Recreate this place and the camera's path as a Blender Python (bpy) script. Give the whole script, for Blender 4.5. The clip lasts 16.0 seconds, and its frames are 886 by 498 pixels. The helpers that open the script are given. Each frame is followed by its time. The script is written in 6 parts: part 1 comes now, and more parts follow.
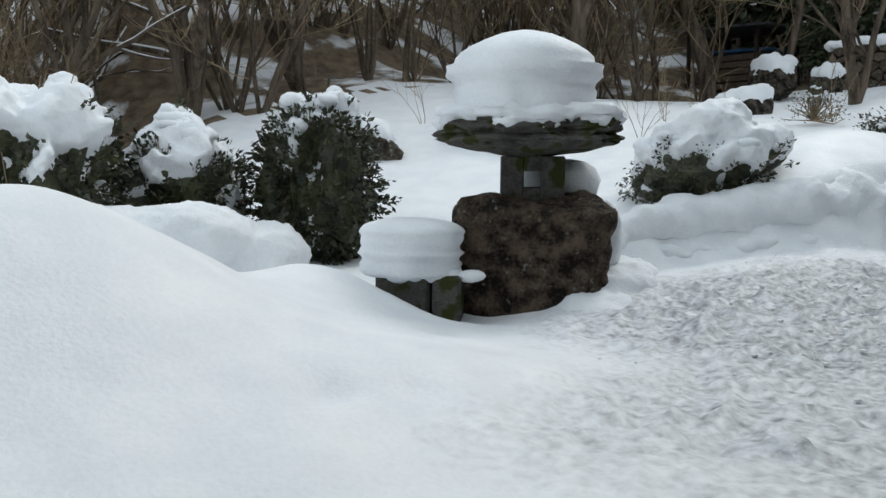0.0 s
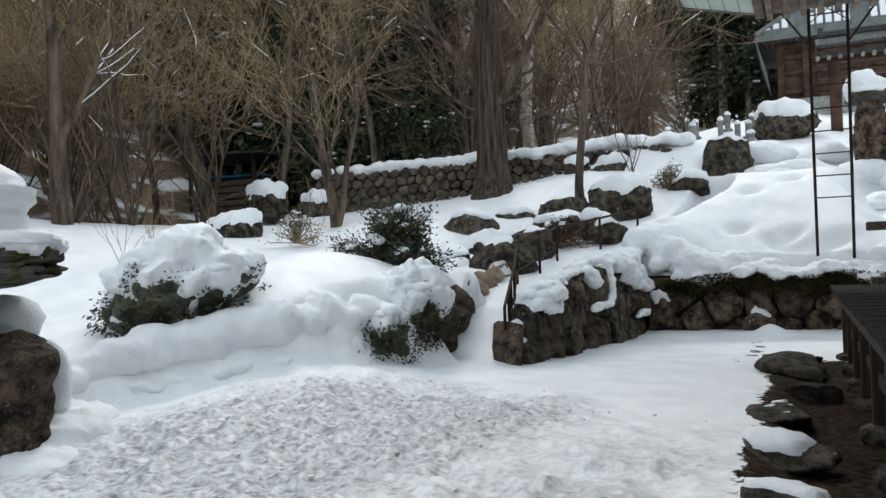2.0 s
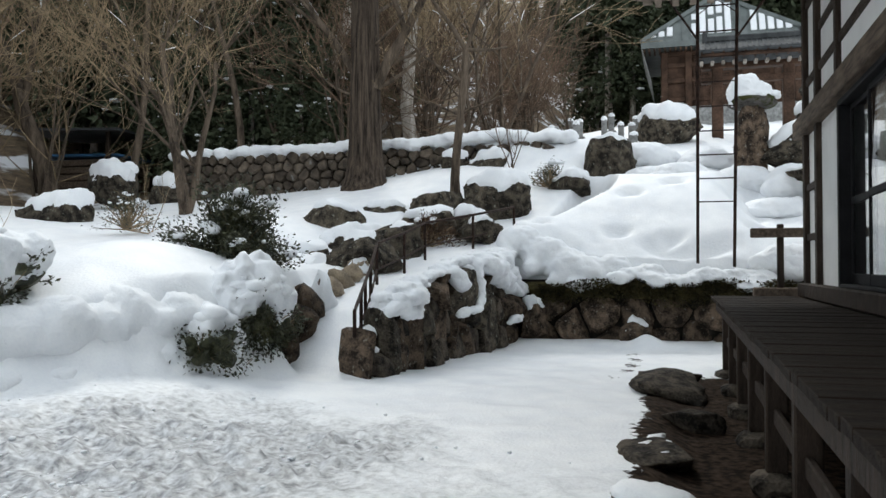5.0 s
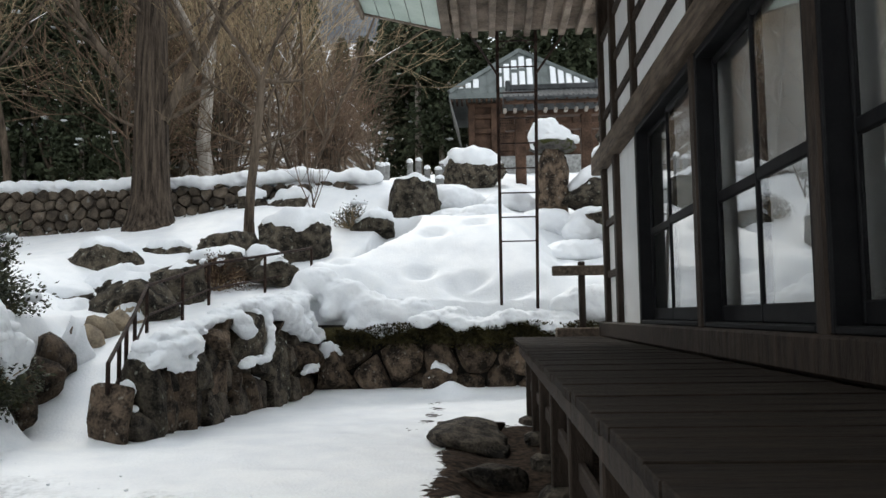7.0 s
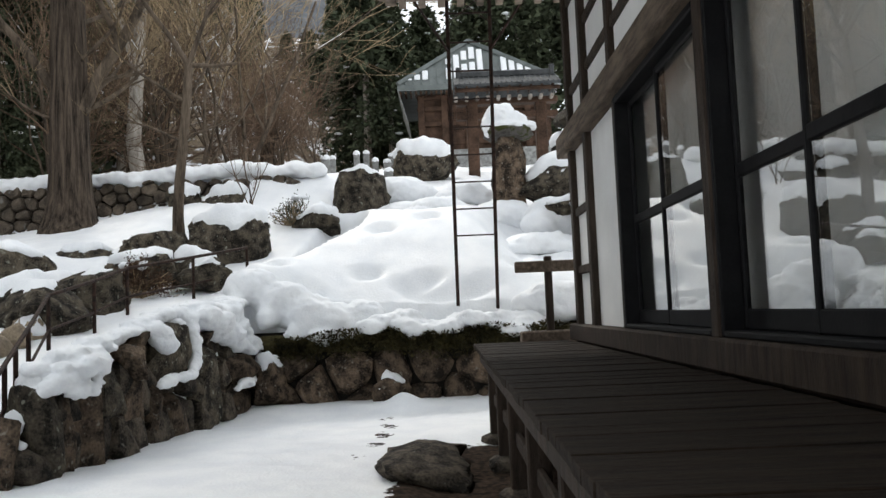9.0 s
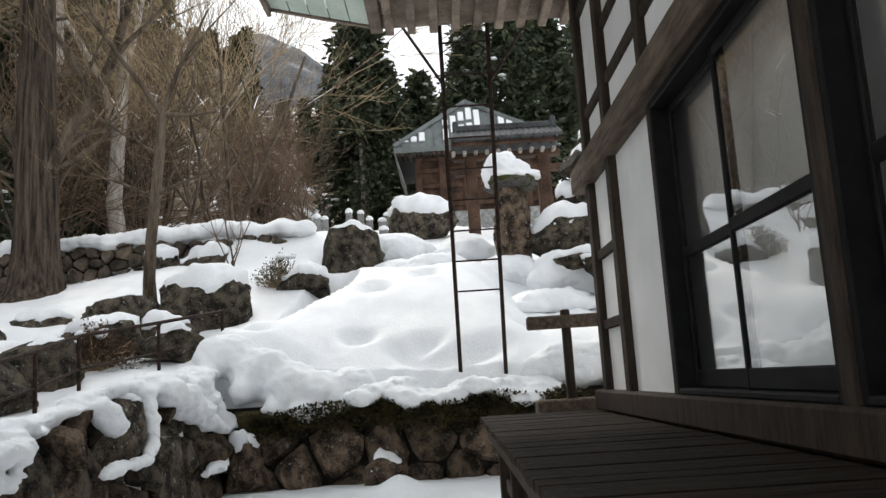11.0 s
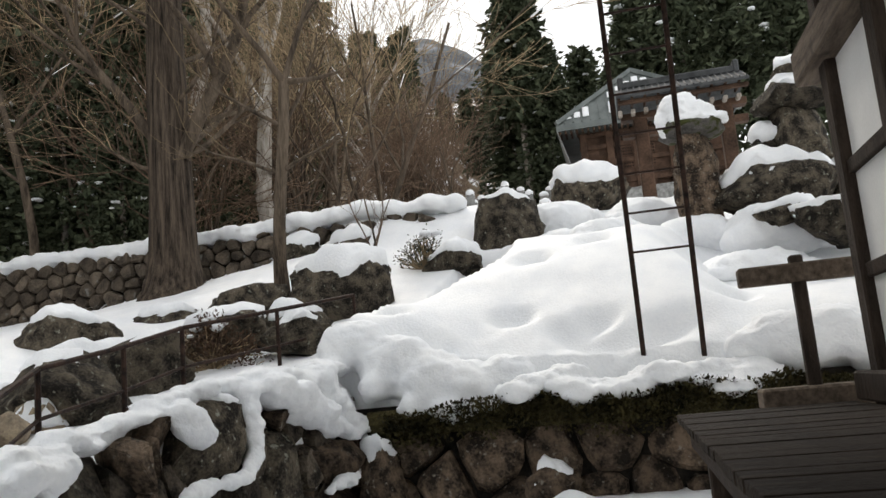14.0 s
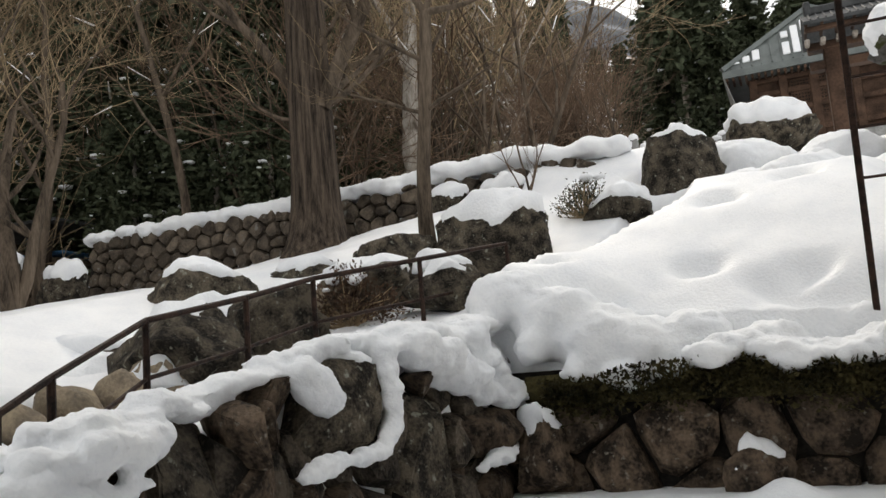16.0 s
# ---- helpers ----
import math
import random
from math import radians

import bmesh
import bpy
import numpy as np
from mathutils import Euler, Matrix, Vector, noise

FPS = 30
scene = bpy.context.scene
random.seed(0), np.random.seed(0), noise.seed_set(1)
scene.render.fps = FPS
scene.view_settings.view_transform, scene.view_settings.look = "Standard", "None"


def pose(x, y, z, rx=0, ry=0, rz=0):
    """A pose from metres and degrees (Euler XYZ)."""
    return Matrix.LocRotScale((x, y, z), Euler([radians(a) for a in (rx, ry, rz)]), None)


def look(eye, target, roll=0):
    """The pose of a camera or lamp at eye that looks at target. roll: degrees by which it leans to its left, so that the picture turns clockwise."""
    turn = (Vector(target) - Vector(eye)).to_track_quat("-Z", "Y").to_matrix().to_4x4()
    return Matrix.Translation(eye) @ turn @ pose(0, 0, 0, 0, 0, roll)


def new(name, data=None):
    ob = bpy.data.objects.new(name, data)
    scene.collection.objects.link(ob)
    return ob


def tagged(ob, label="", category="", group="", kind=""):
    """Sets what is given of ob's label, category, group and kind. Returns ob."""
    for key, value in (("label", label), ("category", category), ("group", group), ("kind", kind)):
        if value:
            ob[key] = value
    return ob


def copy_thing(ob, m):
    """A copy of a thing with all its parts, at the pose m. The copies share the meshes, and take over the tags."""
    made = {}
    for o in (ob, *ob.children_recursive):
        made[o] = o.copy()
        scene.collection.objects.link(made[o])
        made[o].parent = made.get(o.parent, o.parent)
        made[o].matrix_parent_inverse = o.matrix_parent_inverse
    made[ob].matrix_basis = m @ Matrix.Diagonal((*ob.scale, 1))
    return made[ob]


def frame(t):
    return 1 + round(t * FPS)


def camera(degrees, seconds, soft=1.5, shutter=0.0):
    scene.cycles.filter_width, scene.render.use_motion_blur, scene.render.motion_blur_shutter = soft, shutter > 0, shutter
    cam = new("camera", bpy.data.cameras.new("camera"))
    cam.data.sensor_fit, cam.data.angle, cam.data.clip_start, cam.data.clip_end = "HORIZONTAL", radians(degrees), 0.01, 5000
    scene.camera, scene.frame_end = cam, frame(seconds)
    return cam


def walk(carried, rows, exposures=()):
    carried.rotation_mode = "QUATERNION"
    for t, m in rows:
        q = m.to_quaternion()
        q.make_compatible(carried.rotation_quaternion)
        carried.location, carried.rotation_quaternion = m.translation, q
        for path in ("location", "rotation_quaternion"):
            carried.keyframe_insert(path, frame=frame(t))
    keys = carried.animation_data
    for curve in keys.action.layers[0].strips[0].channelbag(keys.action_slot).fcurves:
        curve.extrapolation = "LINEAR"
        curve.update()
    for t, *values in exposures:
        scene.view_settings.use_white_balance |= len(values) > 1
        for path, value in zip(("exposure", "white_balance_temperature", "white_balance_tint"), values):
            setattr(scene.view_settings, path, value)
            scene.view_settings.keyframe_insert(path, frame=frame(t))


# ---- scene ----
cam = camera(55.7, 16.0)
METRES, EYE, TILT, LEAN, TURN = 8.0, 1.5, 0.0, 0.0, -39.3
PATH = [
    (0, (-0.23, -0.299, 2.197), (0.914, 1.327, 1.975), 0.5),
    (0.5, (-0.15, -0.294, 2.205), (1.282, 1.098, 2.104), 0.5),
    (1, (0.043, -0.331, 2.236), (1.66, 0.847, 2.201), -0.1),
    (1.2, (0.123, -0.357, 2.243), (1.808, 0.721, 2.213), -0.4),
    (1.5, (0.232, -0.413, 2.235), (2.002, 0.518, 2.221), -0.8),
    (2, (0.473, -0.477, 2.251), (2.309, 0.315, 2.304), -1.8),
    (2.5, (0.693, -0.533, 2.279), (2.509, 0.301, 2.358), -2.5),
    (3, (0.941, -0.463, 2.265), (2.758, 0.367, 2.366), -2.2),
    (3.2, (1.042, -0.433, 2.285), (2.864, 0.385, 2.401), -1.7),
    (5.3, (2.176, -0.392, 2.249), (4.113, 0.106, 2.295), -0.1),
    (5.5, (2.259, -0.414, 2.23), (4.203, 0.051, 2.294), -0.2),
    (6, (2.468, -0.416, 2.242), (4.436, -0.116, 2.431), -0.8),
    (6.5, (2.742, -0.445, 2.183), (4.719, -0.235, 2.403), -1.0),
    (7, (3.09, -0.501, 2.158), (5.081, -0.391, 2.317), -0.9),
    (7.5, (3.418, -0.508, 2.118), (5.407, -0.644, 2.277), -1.7),
    (8, (3.722, -0.468, 2.153), (5.71, -0.662, 2.257), -1.7),
    (8.5, (4.057, -0.488, 2.186), (6.056, -0.553, 2.206), -1.4),
    (9, (4.338, -0.484, 2.246), (6.332, -0.486, 2.394), -2.4),
    (9.5, (4.668, -0.51, 2.24), (6.654, -0.424, 2.463), -2.0),
    (10, (5.061, -0.512, 2.208), (7.045, -0.455, 2.447), -1.4),
    (10.2, (5.215, -0.508, 2.224), (7.199, -0.467, 2.472), -1.7),
    (12.3, (6.633, -0.571, 2.235), (8.59, -0.657, 2.64), -5.9),
    (12.5, (6.803, -0.594, 2.216), (8.759, -0.702, 2.617), -5.6),
    (13, (7.145, -0.581, 2.243), (9.103, -0.58, 2.655), -6.5),
    (13.5, (7.512, -0.568, 2.214), (9.454, -0.294, 2.608), -7.0),
    (14, (7.903, -0.535, 2.179), (9.836, -0.136, 2.505), -5.3),
    (14.5, (8.238, -0.488, 2.2), (10.172, -0.07, 2.488), -3.8),
    (15, (8.612, -0.395, 2.169), (10.549, 0.014, 2.455), -2.5),
    (15.5, (8.89, -0.241, 2.156), (10.82, 0.178, 2.467), -3.6),
    (16, (9.172, -0.094, 2.134), (11.004, 0.656, 2.415), -4.6),
]
EXPOSURES = [(0.0, 0.13, 6150, 4), (1.5, 0.33, 6200, 5), (5.5, 0.50, 6350, 6), (9.0, 0.60, 6600, 8), (13.0, 0.56, 6800, 9), (16.0, 0.46, 7050, 10)]
walk(cam, [(t, look(eye, target, roll)) for t, eye, target, roll in PATH], EXPOSURES)

# ---- world, sun, exposure ----
world = bpy.data.worlds.new("overcast_sky")
scene.world = world
world.use_nodes = True
wn, wl = world.node_tree.nodes, world.node_tree.links
wn.clear()
w_out, w_bg = wn.new("ShaderNodeOutputWorld"), wn.new("ShaderNodeBackground")
w_sky = wn.new("ShaderNodeTexSky")
w_sky.sky_type, w_sky.sun_disc = "NISHITA", False
w_sky.sun_elevation, w_sky.sun_rotation = radians(42), radians(75)
w_tc, w_noise, w_ramp = wn.new("ShaderNodeTexCoord"), wn.new("ShaderNodeTexNoise"), wn.new("ShaderNodeValToRGB")
w_noise.inputs["Scale"].default_value, w_noise.inputs["Detail"].default_value = 2.6, 6.0
w_ramp.color_ramp.elements[0].position, w_ramp.color_ramp.elements[1].position = 0.36, 0.62
w_ramp.color_ramp.elements[0].color, w_ramp.color_ramp.elements[1].color = (0.62, 0.62, 0.62, 1), (0.96, 0.96, 0.96, 1)
w_mix = wn.new("ShaderNodeMix")
w_mix.data_type = "RGBA"
w_mix.inputs[7].default_value = (9.6, 9.9, 10.3, 1)
wl.new(w_tc.outputs["Generated"], w_noise.inputs["Vector"])
wl.new(w_noise.outputs["Fac"], w_ramp.inputs["Fac"])
wl.new(w_ramp.outputs["Color"], w_mix.inputs["Factor"])
wl.new(w_sky.outputs["Color"], w_mix.inputs[6])
wl.new(w_mix.outputs[2], w_bg.inputs["Color"])
w_bg.inputs["Strength"].default_value = 0.1
wl.new(w_bg.outputs["Background"], w_out.inputs["Surface"])
sun = new("sun", bpy.data.lights.new("sun", "SUN"))
sun.data.energy, sun.data.angle, sun.data.color = 1.1, radians(12), (1.0, 0.95, 0.88)
sun.matrix_world = look((9, 4, 10), (0, 0, 0))

# ---- numeric helpers ----
RNG = np.random.default_rng(7)


def hash3(i, j, k, seed=0):
    n = (i * 374761393 + j * 668265263 + k * 2147483647 + seed * 974634777) & 0xFFFFFFFF
    n = ((n ^ (n >> 13)) * 1274126177) & 0xFFFFFFFF
    n = ((n ^ (n >> 16)) * 2246822519) & 0xFFFFFFFF
    return ((n ^ (n >> 15)) & 0xFFFFFF) / float(0xFFFFFF)


def vnoise(p, seed=0):
    """Value noise in -1..1 at points p of shape (n, 3)."""
    p = np.asarray(p, float)
    i = np.floor(p).astype(np.int64)
    f = p - i
    f = f * f * (3 - 2 * f)
    out = 0
    for dx in (0, 1):
        for dy in (0, 1):
            for dz in (0, 1):
                w = (f[:, 0] if dx else 1 - f[:, 0]) * (f[:, 1] if dy else 1 - f[:, 1]) * (f[:, 2] if dz else 1 - f[:, 2])
                out = out + w * hash3(i[:, 0] + dx, i[:, 1] + dy, i[:, 2] + dz, seed)
    return out * 2 - 1


def fbm(p, octaves=4, seed=0):
    p, out, amp = np.asarray(p, float), 0, 1.0
    for o in range(octaves):
        out = out + amp * vnoise(p * 2**o, seed + o)
        amp *= 0.5
    return out / 1.9


def smooth(a, b, v):
    t = np.clip((v - a) / (b - a), 0, 1)
    return t * t * (3 - 2 * t)


# ---- materials ----
def mat(name, dark, light, scale=6.0, rough=0.8, bump=0.3, fine=60.0, stretch=(1, 1, 1), third=None, third_at=0.62, third_scale=1.5, metal=0.0, vary=0.0, up=None, span=(0.52, 0.92)):
    """Two colours mixed by noise at two scales, a third one in patches, relief, and an optional growth on upward faces."""
    m = bpy.data.materials.new(name)
    m.use_nodes = True
    n, l = m.node_tree.nodes, m.node_tree.links
    b = n["Principled BSDF"]
    b.inputs["Roughness"].default_value, b.inputs["Metallic"].default_value = rough, metal
    b.inputs["Specular IOR Level"].default_value = 0.5 if rough < 0.6 else 0.15
    tc, mp = n.new("ShaderNodeTexCoord"), n.new("ShaderNodeMapping")
    mp.inputs["Scale"].default_value = stretch
    l.new(tc.outputs["Object"], mp.inputs["Vector"])
    big, small = n.new("ShaderNodeTexNoise"), n.new("ShaderNodeTexNoise")
    big.inputs["Scale"].default_value, big.inputs["Detail"].default_value = scale, 5
    small.inputs["Scale"].default_value, small.inputs["Detail"].default_value = fine, 3
    l.new(mp.outputs["Vector"], big.inputs["Vector"])
    l.new(mp.outputs["Vector"], small.inputs["Vector"])
    add = n.new("ShaderNodeMath")
    add.operation = "MULTIPLY_ADD"
    add.inputs[1].default_value = 0.45
    l.new(small.outputs["Fac"], add.inputs[0])
    l.new(big.outputs["Fac"], add.inputs[2])
    ramp = n.new("ShaderNodeValToRGB")
    ramp.color_ramp.elements[0].position, ramp.color_ramp.elements[1].position = span
    ramp.color_ramp.elements[0].color, ramp.color_ramp.elements[1].color = (*dark, 1), (*light, 1)
    l.new(add.outputs[0], ramp.inputs["Fac"])
    colour = ramp.outputs["Color"]
    if third:
        patch, pr, mx = n.new("ShaderNodeTexNoise"), n.new("ShaderNodeValToRGB"), n.new("ShaderNodeMix")
        patch.inputs["Scale"].default_value, patch.inputs["Detail"].default_value = third_scale, 6
        l.new(tc.outputs["Object"], patch.inputs["Vector"])
        pr.color_ramp.elements[0].position, pr.color_ramp.elements[1].position = third_at - 0.04, third_at + 0.04
        l.new(patch.outputs["Fac"], pr.inputs["Fac"])
        mx.data_type = "RGBA"
        l.new(pr.outputs["Color"], mx.inputs["Factor"])
        l.new(colour, mx.inputs[6])
        mx.inputs[7].default_value = (*third, 1)
        colour = mx.outputs[2]
    if up:
        geo, sep, pr, mx, ad = n.new("ShaderNodeNewGeometry"), n.new("ShaderNodeSeparateXYZ"), n.new("ShaderNodeValToRGB"), n.new("ShaderNodeMix"), n.new("ShaderNodeMath")
        l.new(geo.outputs["Normal"], sep.inputs["Vector"])
        ad.operation = "MULTIPLY_ADD"
        ad.inputs[1].default_value = 1.3
        l.new(big.outputs["Fac"], ad.inputs[0])
        l.new(sep.outputs["Z"], ad.inputs[2])
        pr.color_ramp.elements[0].position, pr.color_ramp.elements[1].position = 1.12, 1.45
        l.new(ad.outputs[0], pr.inputs["Fac"])
        mx.data_type = "RGBA"
        l.new(pr.outputs["Color"], mx.inputs["Factor"])
        l.new(colour, mx.inputs[6])
        mx.inputs[7].default_value = (*up, 1)
        colour = mx.outputs[2]
    if vary:
        info, mr, hv = n.new("ShaderNodeObjectInfo"), n.new("ShaderNodeMapRange"), n.new("ShaderNodeHueSaturation")
        mr.inputs[3].default_value, mr.inputs[4].default_value = 1 - vary, 1 + vary
        l.new(info.outputs["Random"], mr.inputs[0])
        l.new(mr.outputs[0], hv.inputs["Value"])
        l.new(colour, hv.inputs["Color"])
        colour = hv.outputs["Color"]
    l.new(colour, b.inputs["Base Color"])
    if bump:
        bp = n.new("ShaderNodeBump")
        bp.inputs["Strength"].default_value, bp.inputs["Distance"].default_value = bump, 0.03
        l.new(add.outputs[0], bp.inputs["Height"])
        l.new(bp.outputs["Normal"], b.inputs["Normal"])
    return m


SNOW = mat("snow", (0.80, 0.82, 0.85), (0.90, 0.91, 0.92), 2.5, 0.6, 0.6, 36)
TRODDEN_SHADED = mat("yard_snow", (0.80, 0.82, 0.85), (0.90, 0.91, 0.92), 2.5, 0.55, 0.5, 36)
tn, tl = TRODDEN_SHADED.node_tree.nodes, TRODDEN_SHADED.node_tree.links
t_at, t_n, t_mul, t_r, t_mix, t_c = [tn.new(k) for k in ("ShaderNodeAttribute", "ShaderNodeTexNoise", "ShaderNodeMath", "ShaderNodeValToRGB", "ShaderNodeMix", "ShaderNodeValToRGB")]
# The mask carries slush and eave shade, both mixed into the snow colour.
t_at.attribute_name = "trodden_and_shade"
t_n.inputs["Scale"].default_value, t_n.inputs["Detail"].default_value = 14, 6
t_mul.operation = "MULTIPLY"
t_r.color_ramp.elements[0].position, t_r.color_ramp.elements[1].position = 0.10, 0.50
t_c.color_ramp.elements[0].position, t_c.color_ramp.elements[1].position = 0.34, 0.68
t_c.color_ramp.elements[0].color, t_c.color_ramp.elements[1].color = (0.17, 0.175, 0.19, 1), (0.64, 0.66, 0.69, 1)
t_mix.data_type = "RGBA"
t_old = tn["Principled BSDF"].inputs["Base Color"].links[0].from_socket
t_tc = [n for n in tn if n.type == "TEX_COORD"][0]
t_n2 = tn.new("ShaderNodeTexNoise")
t_n2.inputs["Scale"].default_value, t_n2.inputs["Detail"].default_value = 15, 6
tl.new(t_tc.outputs["Object"], t_n.inputs["Vector"])
tl.new(t_tc.outputs["Object"], t_n2.inputs["Vector"])
tl.new(t_n.outputs["Fac"], t_mul.inputs[0])
tl.new(t_at.outputs["Fac"], t_mul.inputs[1])
tl.new(t_mul.outputs[0], t_r.inputs["Fac"])
tl.new(t_r.outputs["Color"], t_mix.inputs["Factor"])
tl.new(t_n2.outputs["Fac"], t_c.inputs["Fac"])
tl.new(t_old, t_mix.inputs[6])
tl.new(t_c.outputs["Color"], t_mix.inputs[7])
tl.new(t_mix.outputs[2], tn["Principled BSDF"].inputs["Base Color"])
s_at, s_mad, s_r, s_c, s_mix = [tn.new(k) for k in ("ShaderNodeAttribute", "ShaderNodeMath", "ShaderNodeValToRGB", "ShaderNodeValToRGB", "ShaderNodeMix")]
s_at.attribute_name = "bare"
s_mad.operation = "MULTIPLY_ADD"
s_mad.inputs[1].default_value = 0.9
tl.new(t_n.outputs["Fac"], s_mad.inputs[0])
tl.new(s_at.outputs["Fac"], s_mad.inputs[2])
s_r.color_ramp.elements[0].position, s_r.color_ramp.elements[1].position = 0.92, 1.02
tl.new(s_mad.outputs[0], s_r.inputs["Fac"])
s_c.color_ramp.elements[0].position, s_c.color_ramp.elements[1].position = 0.38, 0.68
s_c.color_ramp.elements[0].color, s_c.color_ramp.elements[1].color = (0.012, 0.008, 0.006, 1), (0.062, 0.042, 0.029, 1)
tl.new(t_n2.outputs["Fac"], s_c.inputs["Fac"])
s_mix.data_type = "RGBA"
tl.new(s_r.outputs["Color"], s_mix.inputs["Factor"])
tl.new(t_mix.outputs[2], s_mix.inputs[6])
tl.new(s_c.outputs["Color"], s_mix.inputs[7])
tl.new(s_mix.outputs[2], tn["Principled BSDF"].inputs["Base Color"])
s_rough, s_spec = tn.new("ShaderNodeMapRange"), tn.new("ShaderNodeMapRange")
s_rough.inputs[3].default_value, s_rough.inputs[4].default_value = 0.55, 0.95
s_spec.inputs[3].default_value, s_spec.inputs[4].default_value = 0.5, 0.06
tl.new(s_r.outputs["Color"], s_rough.inputs[0])
tl.new(s_r.outputs["Color"], s_spec.inputs[0])
tl.new(s_rough.outputs[0], tn["Principled BSDF"].inputs["Roughness"])
tl.new(s_spec.outputs[0], tn["Principled BSDF"].inputs["Specular IOR Level"])
LITTER = mat("forest_floor", (0.09, 0.07, 0.05), (0.24, 0.18, 0.12), 3, 0.9, 0.8, 30, third=(0.84, 0.85, 0.87), third_at=0.57, third_scale=0.6)
ROCK = mat("dark_rock", (0.012, 0.010, 0.008), (0.105, 0.086, 0.066), 6, 0.85, 1.0, 40, third=(0.15, 0.145, 0.125), third_at=0.70, third_scale=17, vary=0.35, span=(0.60, 0.90))
MOSSROCK = mat("mossy_rock", (0.012, 0.010, 0.008), (0.110, 0.092, 0.068), 6, 0.85, 1.0, 40, third=(0.20, 0.20, 0.165), third_at=0.66, third_scale=15, vary=0.35, up=(0.060, 0.058, 0.018), span=(0.60, 0.90))
BROWNROCK = mat("brown_rock", (0.016, 0.012, 0.009), (0.140, 0.102, 0.072), 6, 0.85, 1.0, 34, third=(0.18, 0.165, 0.14), third_at=0.66, third_scale=16, vary=0.3, span=(0.60, 0.90))
PALESTONE = mat("pale_path_stone", (0.16, 0.13, 0.10), (0.36, 0.29, 0.20), 5, 0.8, 0.6, 40, vary=0.35)
GREYSTONE = mat("grey_granite", (0.13, 0.13, 0.125), (0.30, 0.30, 0.29), 6, 0.8, 0.4, 70, vary=0.25)
LANTERN = mat("weathered_granite", (0.045, 0.042, 0.038), (0.15, 0.14, 0.13), 5, 0.85, 0.7, 60, third=(0.042, 0.046, 0.014), third_at=0.54, third_scale=5, up=(0.06, 0.065, 0.02))
WALLSTONE = mat("wall_stone", (0.030, 0.024, 0.019), (0.14, 0.112, 0.085), 4, 0.8, 0.9, 30, third=(0.17, 0.165, 0.15), third_at=0.67, third_scale=6, vary=0.35)
JOINT_AND_HOLE = mat("dark_joint_earth_and_door_shade", (0.008, 0.007, 0.006), (0.03, 0.026, 0.022), 6, 0.95, 0.5, 30)
TIMBER = mat("dark_timber", (0.018, 0.013, 0.010), (0.060, 0.043, 0.032), 3, 0.65, 0.5, 30, stretch=(6, 6, 1.2))
BEAMWOOD = mat("weathered_beam", (0.060, 0.045, 0.034), (0.19, 0.145, 0.11), 3, 0.75, 0.6, 30, stretch=(1, 8, 8), third=(0.05, 0.038, 0.03), third_at=0.66, third_scale=3)
DECKWOOD = mat("deck_board", (0.009, 0.0065, 0.005), (0.034, 0.024, 0.017), 3, 0.78, 0.6, 24, stretch=(9, 1, 9), vary=0.14)
PLASTER = mat("white_plaster", (0.74, 0.74, 0.73), (0.85, 0.85, 0.84), 2, 0.85, 0.12, 60)
SASH = mat("black_sash", (0.005, 0.005, 0.006), (0.012, 0.012, 0.013), 8, 0.62, 0.05, 60)
PAPER = mat("grey_paper_screen", (0.80, 0.80, 0.78), (0.90, 0.90, 0.88), 1.2, 0.9, 0.05, 30)
# Dark colour stands in for the dimness inside the room.
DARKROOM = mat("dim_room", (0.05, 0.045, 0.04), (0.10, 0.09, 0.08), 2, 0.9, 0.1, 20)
SOFFIT = mat("pale_green_boards", (0.46, 0.55, 0.48), (0.66, 0.74, 0.66), 2, 0.7, 0.2, 40, third=(0.30, 0.26, 0.22), third_at=0.72, third_scale=5)
RAFTER = mat("grey_brown_rafter", (0.10, 0.078, 0.060), (0.30, 0.24, 0.19), 3, 0.8, 0.4, 40, vary=0.2)
IRON = mat("rusty_iron", (0.010, 0.007, 0.006), (0.050, 0.028, 0.020), 14, 0.6, 0.3, 80, metal=0.2)
BARK = mat("grey_brown_bark", (0.030, 0.023, 0.017), (0.165, 0.127, 0.094), 2.2, 0.9, 1.0, 16, stretch=(3, 3, 0.5))
CEDARBARK = mat("furrowed_bark", (0.012, 0.009, 0.007), (0.115, 0.088, 0.066), 3.2, 0.9, 1.0, 18, stretch=(5, 5, 0.35))
PALEBARK = mat("pale_bark", (0.16, 0.13, 0.10), (0.52, 0.48, 0.43), 2.5, 0.85, 0.6, 18, stretch=(2, 2, 0.7), third=(0.10, 0.08, 0.06), third_at=0.6, third_scale=1.6)
TWIG = mat("brown_twigs", (0.095, 0.071, 0.046), (0.40, 0.30, 0.185), 0.7, 0.9, 0.0, 9, vary=0.35)
REDTWIG = mat("russet_twigs", (0.055, 0.036, 0.026), (0.21, 0.145, 0.10), 0.8, 0.9, 0.0, 9, vary=0.3)
NEEDLE = mat("cedar_needles", (0.022, 0.030, 0.017), (0.100, 0.115, 0.068), 0.9, 0.8, 0.0, 8)
LEAF = mat("evergreen_leaves", (0.012, 0.016, 0.006), (0.085, 0.085, 0.036), 5, 0.5, 0.0, 40, span=(0.6, 0.95))
REDLEAF = mat("bronze_leaves", (0.030, 0.020, 0.014), (0.13, 0.075, 0.045), 4, 0.6, 0.0, 20)
MOSS = mat("dark_moss", (0.008, 0.008, 0.004), (0.075, 0.062, 0.024), 5, 0.9, 0.9, 40)
